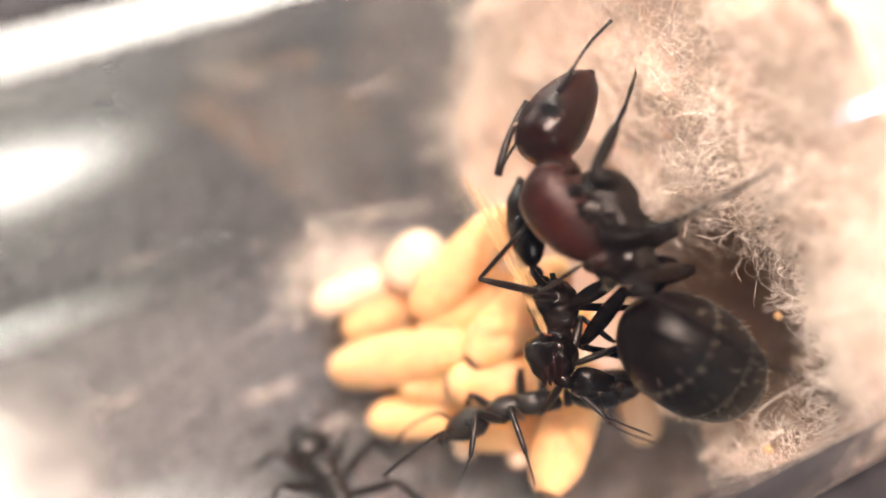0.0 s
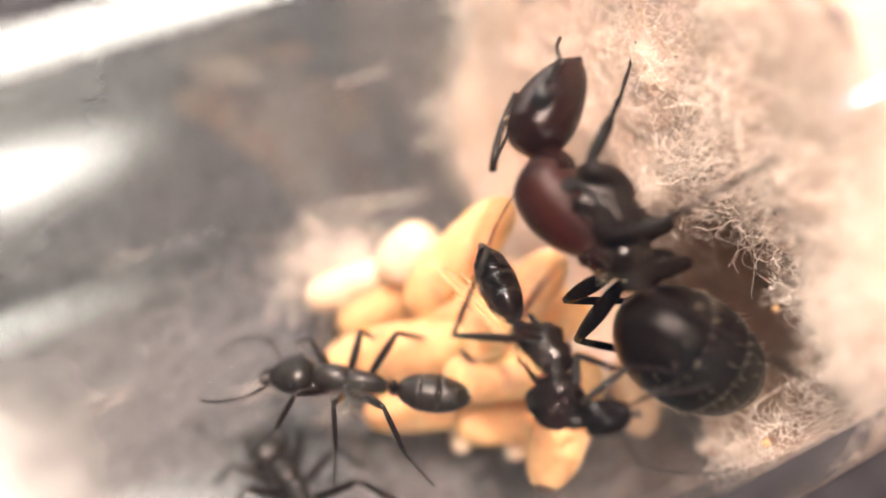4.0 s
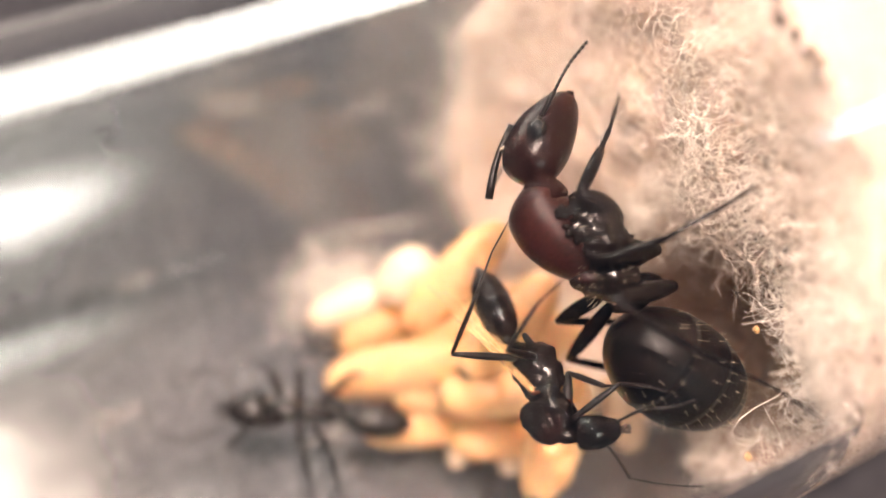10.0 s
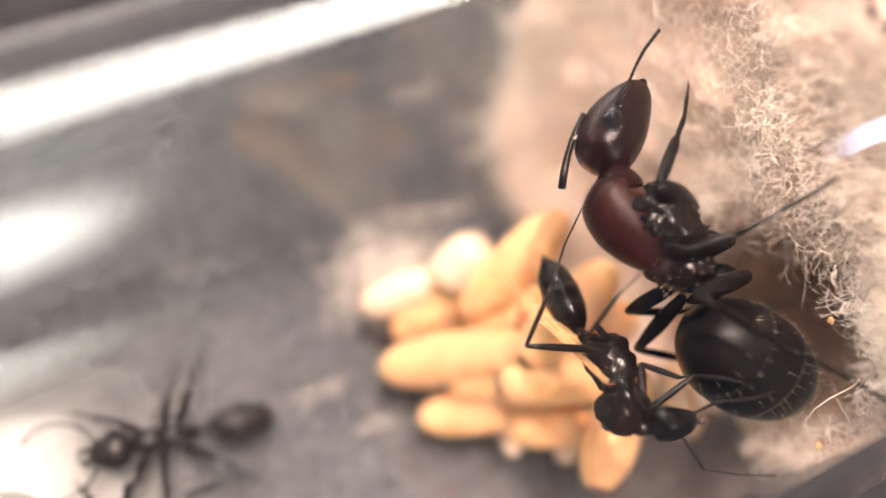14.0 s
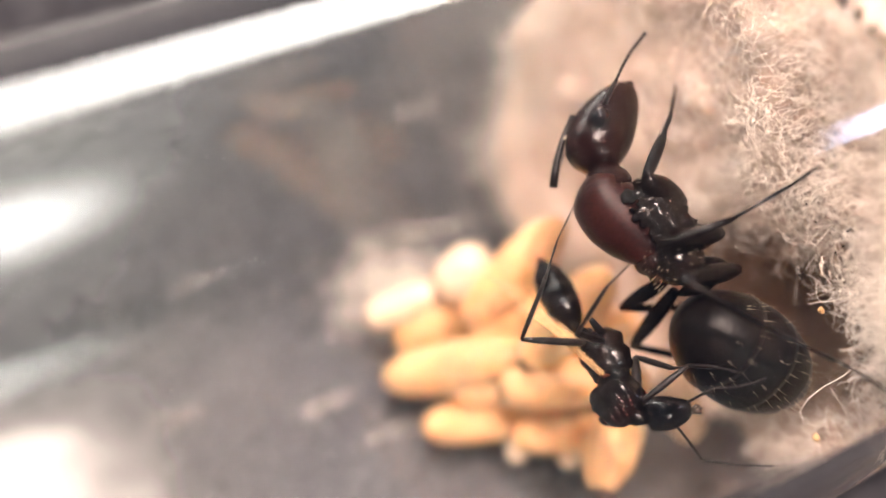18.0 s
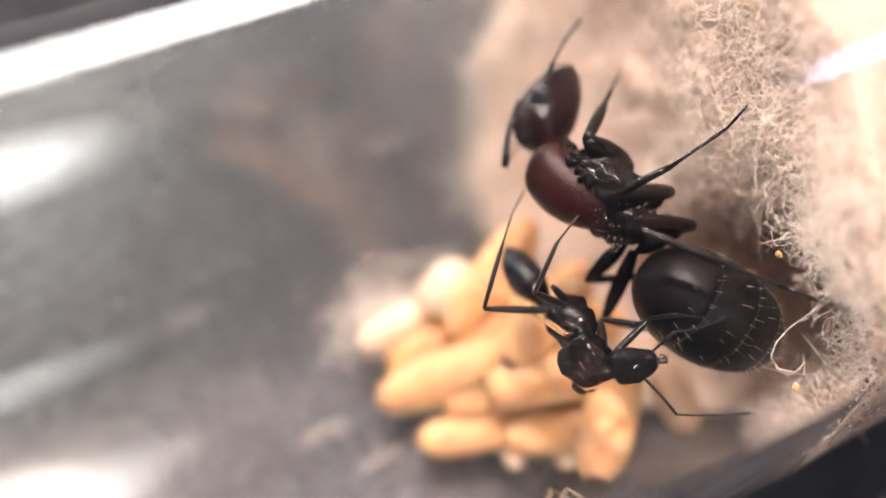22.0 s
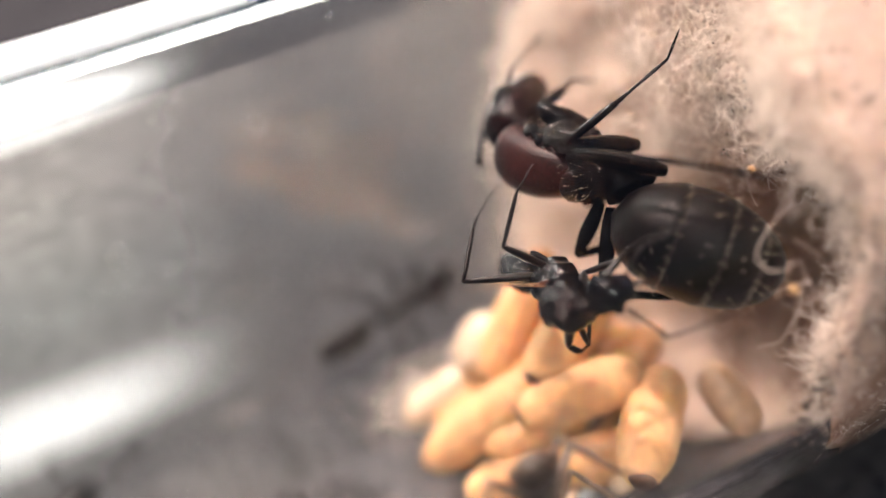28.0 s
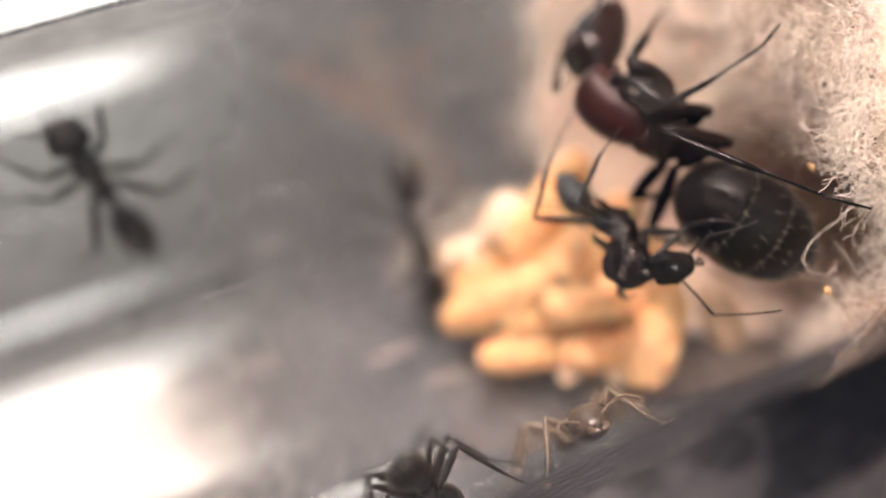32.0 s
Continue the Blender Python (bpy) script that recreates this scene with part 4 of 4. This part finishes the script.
    for s in (1, -1):
        bm = bmesh.new()
        c = (L(1.62, -6.45, 13.03) - ho) + vec(-.18, .12, .45) * (1 if s > 0 else 0) + (vec(.25, -.3, -.42) if s < 0 else vec(0, 0, 0))
        bmesh.ops.create_uvsphere(bm, u_segments=12, v_segments=8, radius=0.2, matrix=Matrix.Translation(c))
        part("eye", bm, M_EYE, hd)
        bm = bmesh.new()
        c = L(2.45, -6.78, 13.2) - ho
        limb(bm, [c, c + vec(.16, -.03 + .1 * s, .05), c + vec(.3, .0 - .06 * s, 0)], [.1, .08, .03], 7)
        part("mandible", bm, M_BROWN, hd)
    for base, knee, end in (((2.1, -6.85, 12.5), (2.45, -8.15, 12.2), (3.95, -9.2, 13.2)), ((2.3, -6.5, 13.3), (2.9, -6.5, 14.1), (4.3, -6.9, 14.6))):
        bm = bmesh.new()
        limb(bm, bow(L(*base) - ho, L(*knee) - ho, (0, 0, 0.05), 5), [.045, .045, .045, .05, .055], 7)
        part("scape", bm, M_LEG, hd)
        bm = bmesh.new()
        segmented(bm, bow(L(*knee) - ho, L(*end) - ho, (0, -.1, .05), 5), .035, .03, 6)
        part("funiculus", bm, M_LEG, hd)
    # legs
    leg(w, [L(1.55, -3.75, 12.1), L(1.45, -3.1, 12.6), L(-0.92, -2.6, 12.3)][0:1] + [L(-0.92, -2.62, 12.3), L(0.25, -1.42, 13.3), L(1.3, -0.4, 13.3), L(2.4, 0.4, 13.2)], 0.095, M_LEG)
    leg(w, [L(1.7, -3.85, 12.2), L(0.2, -3.35, 13.5), L(1.2, -2.65, 14.6), L(1.95, -2.4, 15.15)], 0.09, M_LEG)
    leg(w, [L(1.4, -5.7, 12.6), L(2.15, -4.55, 12.35), L(2.7, -5.4, 13.0), L(3.2, -5.7, 13.5)], 0.12, M_LEG)
    leg(w, [L(1.35, -5.9, 12.55), L(3.0, -5.55, 13.35), L(3.5, -6.0, 13.9), L(3.9, -6.4, 14.1)], 0.085, M_LEG)
    leg(w, [L(0.9, -5.7, 11.9), L(0.75, -5.7, 11.0), L(1.0, -5.95, 10.85), L(1.2, -6.1, 11.1)], 0.12, M_LEG)
    leg(w, [L(1.2, -5.4, 11.8), L(1.5, -5.6, 10.6), L(2.0, -5.0, 11.2), L(2.5, -4.7, 11.6)], 0.08, M_LEG)
    for a, b in (((1.5, -3.5, 12.2), (0.9, -2.75, 12.2)), ((1.75, -3.6, 12.25), (1.35, -2.95, 12.55))):
        bm = bmesh.new()
        limb(bm, bow(L(*a), L(*b), UP.normalized() * 0.25, 8), spindle(8, .07, .12, .08), 9)
        part("trochanter", bm, M_GLOSS, w)
    for c in ((1.35, -3.25, 11.95), (1.85, -3.5, 12.1), (1.5, -5.6, 12.5), (1.7, -5.2, 12.3)):
        bm = bmesh.new()
        bmesh.ops.create_uvsphere(bm, u_segments=10, v_segments=7, radius=0.2, matrix=Matrix.Translation(L(*c)))
        part("coxa", bm, M_GLOSS, w)
    return w


WINGED = winged_ant()


# ---- workers: built facing +x, feet at z = 0 ----
def worker(body, limbs, label, scale=1.0, spread=0.0):
    w = thing("worker_ant", (0, 0, 0), label, "ant", "worker ants in the tube")
    S = scale

    def L(x, y, z):
        return Vector((x, y, z)) * S

    UPZ = vec(0, 0, 1)
    ho = L(1.55, 0, 1.15)
    bm = bmesh.new()
    blob(bm, L(1.5, 0, 1.15), L(3.0, 0, .85), UPZ, [(0, .12 * S, .1 * S, 0), (.06, .45 * S, .35 * S, 0), (.22, .68 * S, .52 * S, 0), (.45, .72 * S, .55 * S, 0), (.7, .6 * S, .46 * S, 0), (.9, .42 * S, .3 * S, 0), (1, .25 * S, .15 * S, 0)], 20)
    hd = part("head", bm, body, w, pivot=ho)
    for s in (1, -1):
        bm = bmesh.new()
        bmesh.ops.create_uvsphere(bm, u_segments=10, v_segments=7, radius=0.15 * S, matrix=Matrix.Translation(L(2.1, .58 * s, 1.25) - ho))
        part("eye", bm, M_EYE, hd)
        bm = bmesh.new()
        limb(bm, [L(2.9, .2 * s, .8) - ho, L(3.2, .26 * s, .75) - ho, L(3.42, .03 * s, .7) - ho], [.13 * S, .11 * S, .03 * S], 7)
        part("mandible", bm, limbs, hd)
        el = L(3.35, 1.15 * s, 1.25)
        bm = bmesh.new()
        limb(bm, bow(L(2.65, .25 * s, 1.05) - ho, el - ho, L(0, .12 * s, .1), 6), [.055 * S, .05 * S, .05 * S, .055 * S, .06 * S, .065 * S], 7)
        part("scape", bm, limbs, hd)
        bm = bmesh.new()
        segmented(bm, bow(el - ho, L(5.2, 1.0 * s + spread, .35) - ho, L(.1, .3 * s, .1), 6), .045 * S, .055 * S, 7)
        part("funiculus", bm, limbs, hd, pivot=el - ho)
    bm = bmesh.new()
    blob(bm, L(1.6, 0, 1.1), L(.35, 0, 1.2), UPZ, [(0, .15 * S, .15 * S, 0), (.15, .38 * S, .36 * S, 0), (.5, .48 * S, .45 * S, .05 * S), (.85, .4 * S, .42 * S, .03 * S), (1, .3 * S, .3 * S, 0)], 16)
    part("pronotum", bm, body, w)
    bm = bmesh.new()
    blob(bm, L(.55, 0, 1.2), L(-.95, 0, 1.0), UPZ, [(0, .3 * S, .3 * S, 0), (.3, .36 * S, .4 * S, 0), (.7, .32 * S, .38 * S, .02), (.93, .22 * S, .26 * S, -.05), (1, .1 * S, .1 * S, -.1)], 16)
    part("propodeum", bm, body, w)
    bm = bmesh.new()
    blob(bm, L(-1.1, 0, .75), L(-1.15, 0, 1.35), vec(1, 0, 0), [(0, .14 * S, .16 * S, 0), (.4, .2 * S, .15 * S, 0), (.8, .2 * S, .1 * S, 0), (1, .1 * S, .05 * S, 0)], 12)
    part("petiole", bm, body, w)
    gA, gB = L(-1.2, 0, 1.0), L(-3.7, 0, .95)
    full = egg(.68 * S, .62 * S, -0.05, 21)
    hairs = bmesh.new()
    for k, (a, b) in enumerate(((0, .36), (.33, .62), (.6, .84), (.82, 1))):
        pr = [(s, rw + (0.008 if s > b - 0.05 else -0.004 * k), rh + (0.008 if s > b - 0.05 else -0.004 * k), 0) for s, rw, rh, _ in full if a - 0.07 <= s <= b + 0.02]
        bm = bmesh.new()
        blob(bm, gA, gB, UPZ, pr, 22)
        part("gaster_plate", bm, body, w)
        for i in range(14):
            an = 2 * math.pi * (i + random.random()) / 14
            s = b - 0.05
            r = 0.75 * S * math.sin(math.pi * math.sqrt(max(s, 0)) ** 1.3) ** 0.5
            n = vec(0, math.cos(an), math.sin(an))
            f = (gA.lerp(gB, s)) + n * .62 * S * math.sqrt(max(1 - (2 * s - 1) ** 2, 0))
            hair(hairs, f, n + vec(-.8, 0, 0), random.uniform(.10, .26) * S, .006)
    part("bristles", hairs, M_HAIR, w)
    legs = []
    for s in (1, -1):
        for hip, knee, ankle, toe in (((1.0, .3, .85), (1.75, 1.15, 1.7), (2.35, 1.75, .55), (3.0, 2.3, 0)),
                                      ((.45, .3, .8), (.55, 1.55, 1.85), (.3, 2.35, .6), (.1, 3.3, 0)),
                                      ((-.15, .3, .8), (-1.1, 1.5, 2.0), (-1.9, 2.35, .7), (-2.9, 3.0, 0))):
            jit = random.uniform(-.2, .2)
            legs.append(leg(w, [L(hip[0], hip[1] * s, hip[2]), L(knee[0] + jit, knee[1] * s, knee[2]), L(ankle[0] + jit, ankle[1] * s, ankle[2]),
                                L(toe[0] + jit, toe[1] * s, toe[2])], 0.115 * S, limbs, spurs=True))
    return w, legs


def wall_pose(x, theta, heading, r=9.84):
    """A standing place on the inner wall: heading 0 looks along +x, 90 towards rising theta."""
    a, h = radians(theta), radians(heading)
    up = vec(0, -math.sin(a), math.cos(a))
    along = vec(0, math.cos(a), math.sin(a))
    fwd = vec(1, 0, 0) * math.cos(h) + along * math.sin(h)
    left = up.cross(fwd)
    m = Matrix((fwd, left, up)).transposed().to_4x4()
    m.translation = on_wall(x, theta, r) * MM
    return m


WALKER, WALKER_LEGS = worker(M_WORKER, M_LEG, "dark worker ant walking over the tube's floor", 0.98)
ROAMER, ROAMER_LEGS = worker(M_WORKER, M_LEG, "dark worker ant roaming along the tube's wall", 1.12)
BROWN, _ = worker(M_BROWN, M_BROWN_LEG, "pale brown young worker ant resting head-down on the glass", 0.95)
BROWN.matrix_world = wall_pose(-2.5, -77, -100)
STANDER, _ = worker(M_WORKER, M_LEG, "dark bristly worker ant standing on the glass", 0.85, 0.3)
STANDER.matrix_world = wall_pose(-8.4, -92, -112)


# ---- brood ----
def cocoon(a, b, r, spot=True, material=None, name="cocoon", label="tan silk ant cocoon with a dark end spot"):
    a, b = Vector(a), Vector(b)
    o = (a + b) / 2
    c = thing(name, o, label, "cocoon" if name == "cocoon" else "larva", "brood pile")
    bm = bmesh.new()
    ax = (b - a)
    ends = ax.normalized() * r * 0.85
    pr = [(s, rw * (1 + 0.03 * noise.noise((s * 6, r, a.x))), rh, lf) for s, rw, rh, lf in
          [(t, r * min(1, (1 - abs(2 * t - 1) ** 3.2) ** 0.5) + 0.01, r * min(1, (1 - abs(2 * t - 1) ** 3.2) ** 0.5) + 0.01, 0) for t in [0.5 - 0.5 * math.cos(math.pi * i / 16) for i in range(17)]]]
    blob(bm, a - o - ends, b - o + ends, vec(0.1, 0.2, 1), pr, 24, wob=0.05)
    shell = part("shell" if name == "cocoon" else "skin", bm, material or M_COCOON, c)
    if spot:
        bm = bmesh.new()
        d = -ax.normalized()
        blob(bm, a - o - ends * 0.86, a - o - ends * 1.02, vec(0.1, 0.2, 1), [(0, r * .42, r * .36, 0), (.6, r * .34, r * .30, 0), (1, r * .08, r * .08, 0)], 18, wob=0.7)
        part("end_spot", bm, M_SPOT, c, "dark spot")
    return c


cocoon((-2.0, -0.3, 3.3), (1.0, -1.7, 6.0), 0.98, False)
cocoon((-1.5, -2.6, 3.2), (1.2, -3.6, 3.7), 0.85, False)
cocoon((1.95, -7.1, 6.4), (4.5, -4.6, 6.4), 0.98)
cocoon((0.75, -3.0, 6.2), (3.2, -4.0, 7.0), 0.95)
cocoon((0.9, 0.4, 5.7), (3.6, 1.4, 8.3), 0.9)
cocoon((1.5, -2.2, 7.2), (4.4, -1.0, 8.0), 0.95)
cocoon((2.8, 0.3, 5.2), (5.2, -1.2, 5.6), 0.9, False)
cocoon((1.8, -4.6, 3.8), (4.6, -3.2, 3.9), 0.9, False)
cocoon((2.6, -2.6, 5.2), (5.4, -2.4, 6.3), 0.9, False)
cocoon((0.2, 0.6, 2.6), (2.8, 1.0, 3.3), 0.9, False)
cocoon((1.2, -0.4, 5.0), (3.6, -0.6, 6.0), 0.92, False)
cocoon((-0.9, 1.1, 3.0), (1.6, 1.4, 3.8), 0.85, False)
cocoon((-0.3, -2.0, 4.4), (2.0, -2.9, 5.0), 0.88, False)
cocoon((0.9, -4.5, 4.7), (3.0, -5.4, 5.0), 0.85, False)
LV = "pale translucent ant larva in the brood pile"
cocoon((6.0, -7.0, 5.9), (6.3, -5.2, 6.1), 0.75, False, M_LARVA_DARK, "larva", "amber translucent ant larva beside the cotton")
cocoon((0.9, -4.3, 3.0), (0.5, -4.9, 3.6), 0.42, False, M_LARVA, "larva", LV)
cocoon((-1.7, 2.4, 3.1), (0.1, 2.2, 4.0), 0.72, False, M_LARVA, "larva", LV)
cocoon((0.9, 1.95, 5.1), (1.5, 2.1, 5.7), 0.98, False, M_LARVA, "larva", LV)
cocoon((1.9, -6.0, 4.3), (2.6, -5.6, 4.2), 0.45, False, M_LARVA, "larva", LV)

tuft = thing("cotton_tuft", (-0.6, 3.4, 2.3), "loose fluffy tuft of pale cotton beside the brood", "cotton wool")
bm = bmesh.new()
for _ in range(620):
    strand(bm, vec(random.gauss(0, 1.2), random.gauss(0, .9), abs(random.gauss(0, .45))), noise.random_unit_vector(), random.uniform(.6, 1.8), .5, random.uniform(.005, .010), vec(0, 0, .1))
tagged(part("fluff", bm, M_FIBRE, tuft), kind="stuff")

# ---- crumbs and fibres on the wall ----
for p, r, lab in (((7.05, -5.75, 14.5), 0.11, "orange crumb caught in the cotton"), ((5.75, -9.0, 12.8), 0.13, "orange crumb caught in the cotton")):
    bm = bmesh.new()
    bmesh.ops.create_icosphere(bm, subdivisions=3, radius=r)
    for v in bm.verts:
        v.co *= 1 + 0.45 * noise.noise(v.co * 9)
    ob = part("crumb", bm, M_ORANGE)
    ob.location = Vector(p) * MM
    tagged(ob, lab, "crumb")
bm = bmesh.new()
for _ in range(16):
    m = Matrix.Translation((random.gauss(0, .06), random.gauss(0, .10), random.gauss(0, .05)))
    bmesh.ops.create_icosphere(bm, subdivisions=2, radius=random.uniform(.012, .04), matrix=m)
ob = part("debris", bm, M_DIRT)
ob.location = vec(7.1, -4.5, 14.45) * MM
tagged(ob, "small clump of dark debris on the cotton", "debris")

for (xa, ta), (xb, tb), n in (((1.3, 64), (3.3, 63), 5), ((0.3, 34), (4.4, 30), 7), ((-5.5, 2), (-3.2, 2), 7), ((-3.9, -10), (-1.0, -11), 6), ((-8.5, 40), (-6.8, 39), 4), ((-11, 12), (-9, 13), 4)):
    bm = bmesh.new()
    o = on_wall((xa + xb) / 2, (ta + tb) / 2, 9.8)
    for k in range(n):
        a = on_wall(xa + random.uniform(-.4, .4), ta + random.uniform(-2.2, 2.2), 9.85) - o
        b = on_wall(xb + random.uniform(-.4, .4), tb + random.uniform(-2.2, 2.2), 9.8) - o
        strand(bm, a, b - a, (b - a).length, 0.06, random.uniform(.004, .008), (Vector((0, 0, AX)) - Vector((0, o.y, o.z))).normalized() * random.uniform(0, .25))
    ob = part("loose_thread", bm, M_FIBRE)
    ob.location = o * MM
    tagged(ob, "wisp of white cotton threads stuck to the glass", "thread", "cotton threads on the glass")

# ---- windows and lamp that the glass mirrors ----


def window(name, corners, material, label):
    """A frame of four bars round a bright pane; corners in metres, in order."""
    c = [Vector(p) * 1000 for p in corners]
    o = sum(c, Vector()) / 4
    w = thing(name, o, label, "window", kind="structure")
    bm = bmesh.new()
    n = (c[1] - c[0]).cross(c[3] - c[0]).normalized()
    f = [bm.verts.new(p - o) for p in c]
    bm.faces.new(f)
    part("window_pane", bm, material, w, smooth=False)
    for i in range(4):
        bm = bmesh.new()
        a, b = c[i] - o, c[(i + 1) % 4] - o
        limb(bm, [a, b], [12, 12], 4)
        part("window_frame", bm, M_FRAME, w, smooth=False)
    return w


window("window_1", ((-0.35, 0.6, -0.10), (0.42, 0.6, -0.10), (0.42, 0.6, 0.115), (-0.35, 0.6, 0.115)), M_DAY_LOW, "low bright window strip behind the tube")
window("window_2", ((-0.24, 0.6, 0.40), (0.14, 0.6, 0.40), (0.14, 0.6, 0.92), (-0.24, 0.6, 0.92)), M_DAY, "bright window pane above the low strip")
window("window_3", ((-0.34, -0.58, 0.85), (0.16, -0.58, 0.85), (0.16, -1.32, 0.85), (-0.34, -1.32, 0.85)), M_SKYLIGHT, "bright skylight pane")

lamp = thing("panel_lamp", (326, -50, 0), "cool white panel lamp on a thin stand", "lamp")
c0, ex_, ey_ = vec(-82, 0, 190), vec(58, 0, -14), vec(0, 12, 0)
nz_ = ex_.cross(ey_).normalized()


def slab(c, ex, ey, n, lo, hi):
    b = bmesh.new()
    skin(b, [[c + ex * a + ey * d + n * h for a, d in ((-1, -1), (1, -1), (1, 1), (-1, 1))] for h in (lo, hi)])
    return b


part("lamp_housing", slab(c0, ex_ * 1.05, ey_ * 1.1, nz_, 2.0, 12.0), M_FRAME, lamp, smooth=False)
part("diffuser", slab(c0, ex_, ey_, nz_, 0.0, 1.9), M_LED, lamp, smooth=False)
bm = bmesh.new()
limb(bm, [c0 + nz_ * 8, vec(0, 0, 150), vec(0, 0, 80), vec(0, 0, 1)], [3, 3, 3, 3], 10)
part("stand", bm, M_FRAME, lamp)
bm = bmesh.new()
limb(bm, [vec(0, 0, 0), vec(0, 0, 4)], [26, 24], 24)
part("foot", bm, M_FRAME, lamp)


# ---- what moves ----
WALKER_ROWS = [
    (0, 1.53, -63.3, 154, 6.4), (1, 0.7, -52.6, 154, 6.0), (1.5, -0.39, -45.7, 149, 5.7), (2, -1.01, -38.9, 142, 5.4), (2.5, -1.76, -34.3, 142, 5.4), (3, -2.47, -29.8, 143, 5.4), (3.5, -2.82, -26.5, 146, 5.5),
    (5.5, -2.78, -23.1, 122, 5.3), (6, -2.71, -27.8, 122, 5.2), (7, -2.81, -25.6, 135, 5.6), (8, -2.68, -22.6, 134, 6.0), (9, -3.38, -16.8, 140, 6.6), (10, -4.03, -10.8, 149, 7.6), (10.7, -4.43, -10.5, 160, 8.6),
    (12.1, -4.2, -6, 166), (13, -7.2, 2, 170), (13.5, -7.7, 3, 172), (14.1, -11, 6, 168), (14.5, -14.6, 9, 166), (15.5, -23, 14, 160), (17, -28, 22, 120),
    (19, -29, 30, 60), (21, -27, 36, 15), (23, -17, 40, 5), (24, -11.3, 41, 0), (24.5, -8.4, 34, -8), (25.5, -6.2, 33, 0), (26.5, -5.1, 36, 10), (27.2, -2.6, 44, 25),
    (28, -.5, 48, 10), (28.8, -.7, 51, -28), (29.5, -1.4, 47, -76, 9.4), (30, -1.9, 43, -95, 9.0), (31, -1.7, 39, -94, 8.8), (31.5, -1.8, 32, -98, 8.6), (32, -2.0, 29, -98, 8.5)]
ROAMER_ROWS = [
    (0, -4.3, -30, 90), (2, -4.4, -29, 93), (3.5, -5.0, -29, 94), (5.5, -7.4, -27, 100), (7, -9.5, -32, 140), (9, -11.5, -27, 150), (13, -11.4, -14, 126),
    (14.5, -14, -16, 160), (17, -22, -8, 170), (21, -28, 10, 120), (26, -22, 18, 40), (28.4, -14.6, 22, 70), (29.2, -13.2, 31, 100), (29.5, -12.9, 36, 113), (30, -12.9, 51, 116),
    (30.4, -13.2, 64, 118), (30.8, -13.6, 69, 118), (31, -13.7, 70, 115), (31.6, -13.6, 71, 108), (32, -13.3, 72, 104)]


def pace(rows, t):
    for a, b in zip(rows, rows[1:]):
        if a[0] <= t <= b[0]:
            return math.hypot(b[1] - a[1], (b[2] - a[2]) * 0.17) / (b[0] - a[0])
    return 0


def gait(legs, rows):
    """Legs swing in two sets of three while the ant walks."""
    for k, lg in enumerate(legs):
        base = Vector(lg.location)
        phase = math.pi * ((k % 3 + k // 3) % 2)
        out, ang, t = [], 0.0, 0.0
        while t <= 32.01:
            v = min(pace(rows, min(t, 31.99)), 5.0)
            ang += v * 0.2 * 1.9
            s = math.sin(ang + phase)
            amp = min(1, v / 0.8)
            out.append((round(t, 2), Matrix.Translation(base) @ pose(0, 0, 0, 5 * amp * math.cos(ang + phase) * (1 if k < 3 else -1), 0, 13 * amp * s * (1 if k < 3 else -1))))
            t += 0.2
        walk(lg, out)


def motions():
    for ob, legs, rows in ((WALKER, WALKER_LEGS, WALKER_ROWS), (ROAMER, ROAMER_LEGS, ROAMER_ROWS)):
        walk(ob, [(r[0], wall_pose(*r[1:])) for r in rows])
        gait(legs, rows)
    # the winged ant slides down a little at the start
    b = Vector(WINGED.location)

    def slid(k):
        return Matrix.Translation(b + vec(1.3, 1.55, -1.4) * MM * k) @ pose(0, 0, 0, 24 * k, 2 * k, -6 * k)

    walk(WINGED, [(t, slid(k)) for t, k in ((0, 1), (1.2, .97), (1.5, .9), (1.8, .3), (2.1, -.06), (2.6, 0), (5, 0), (18, 0), (32, 0))])
    # the queen's feelers and head stir
    h = Vector(Q_HEAD.location)
    walk(Q_HEAD, [(0, Matrix.Translation(h) @ pose(0, 0, 0, 0, 0, -4)), (1.5, Matrix.Translation(h) @ pose(0, 0, 0, 0, 0, -5)), (2.5, Matrix.Translation(h)),
                  (12, Matrix.Translation(h)), (32, Matrix.Translation(h))])
    n = Vector(Q_NEAR.location)
    away = vec(1.9, 1.2, 0.25).normalized().rotation_difference(vec(0.25, 0.45, -0.86))

    def swung(share):
        return Matrix.Translation(n) @ Matrix.Identity(3).to_quaternion().slerp(away, share).to_matrix().to_4x4()

    walk(Q_NEAR, [(t, swung(k)) for t, k in ((0, .05), (1, 0), (1.6, 0), (1.85, 0), (2.0, .4), (2.15, .9), (2.6, 1), (3.4, .95), (4.4, .4), (5.4, 0), (9, .02), (13, .06), (19, .02), (24, 0), (32, 0))])
    f = Vector(Q_FAR.location)
    tuck = vec(-0.50, -0.77, -0.40).rotation_difference(vec(0.70, 0.52, -0.49))

    def folded(share):
        return Matrix.Translation(f) @ Matrix.Identity(3).to_quaternion().slerp(tuck, share).to_matrix().to_4x4()

    walk(Q_FAR, [(t, folded(k)) for t, k in ((0, 1), (1.2, 1), (1.6, .5), (1.9, 0), (2.15, 0), (2.45, .5), (2.8, 1), (6, .95), (19, 1), (32, 1))])


motions()
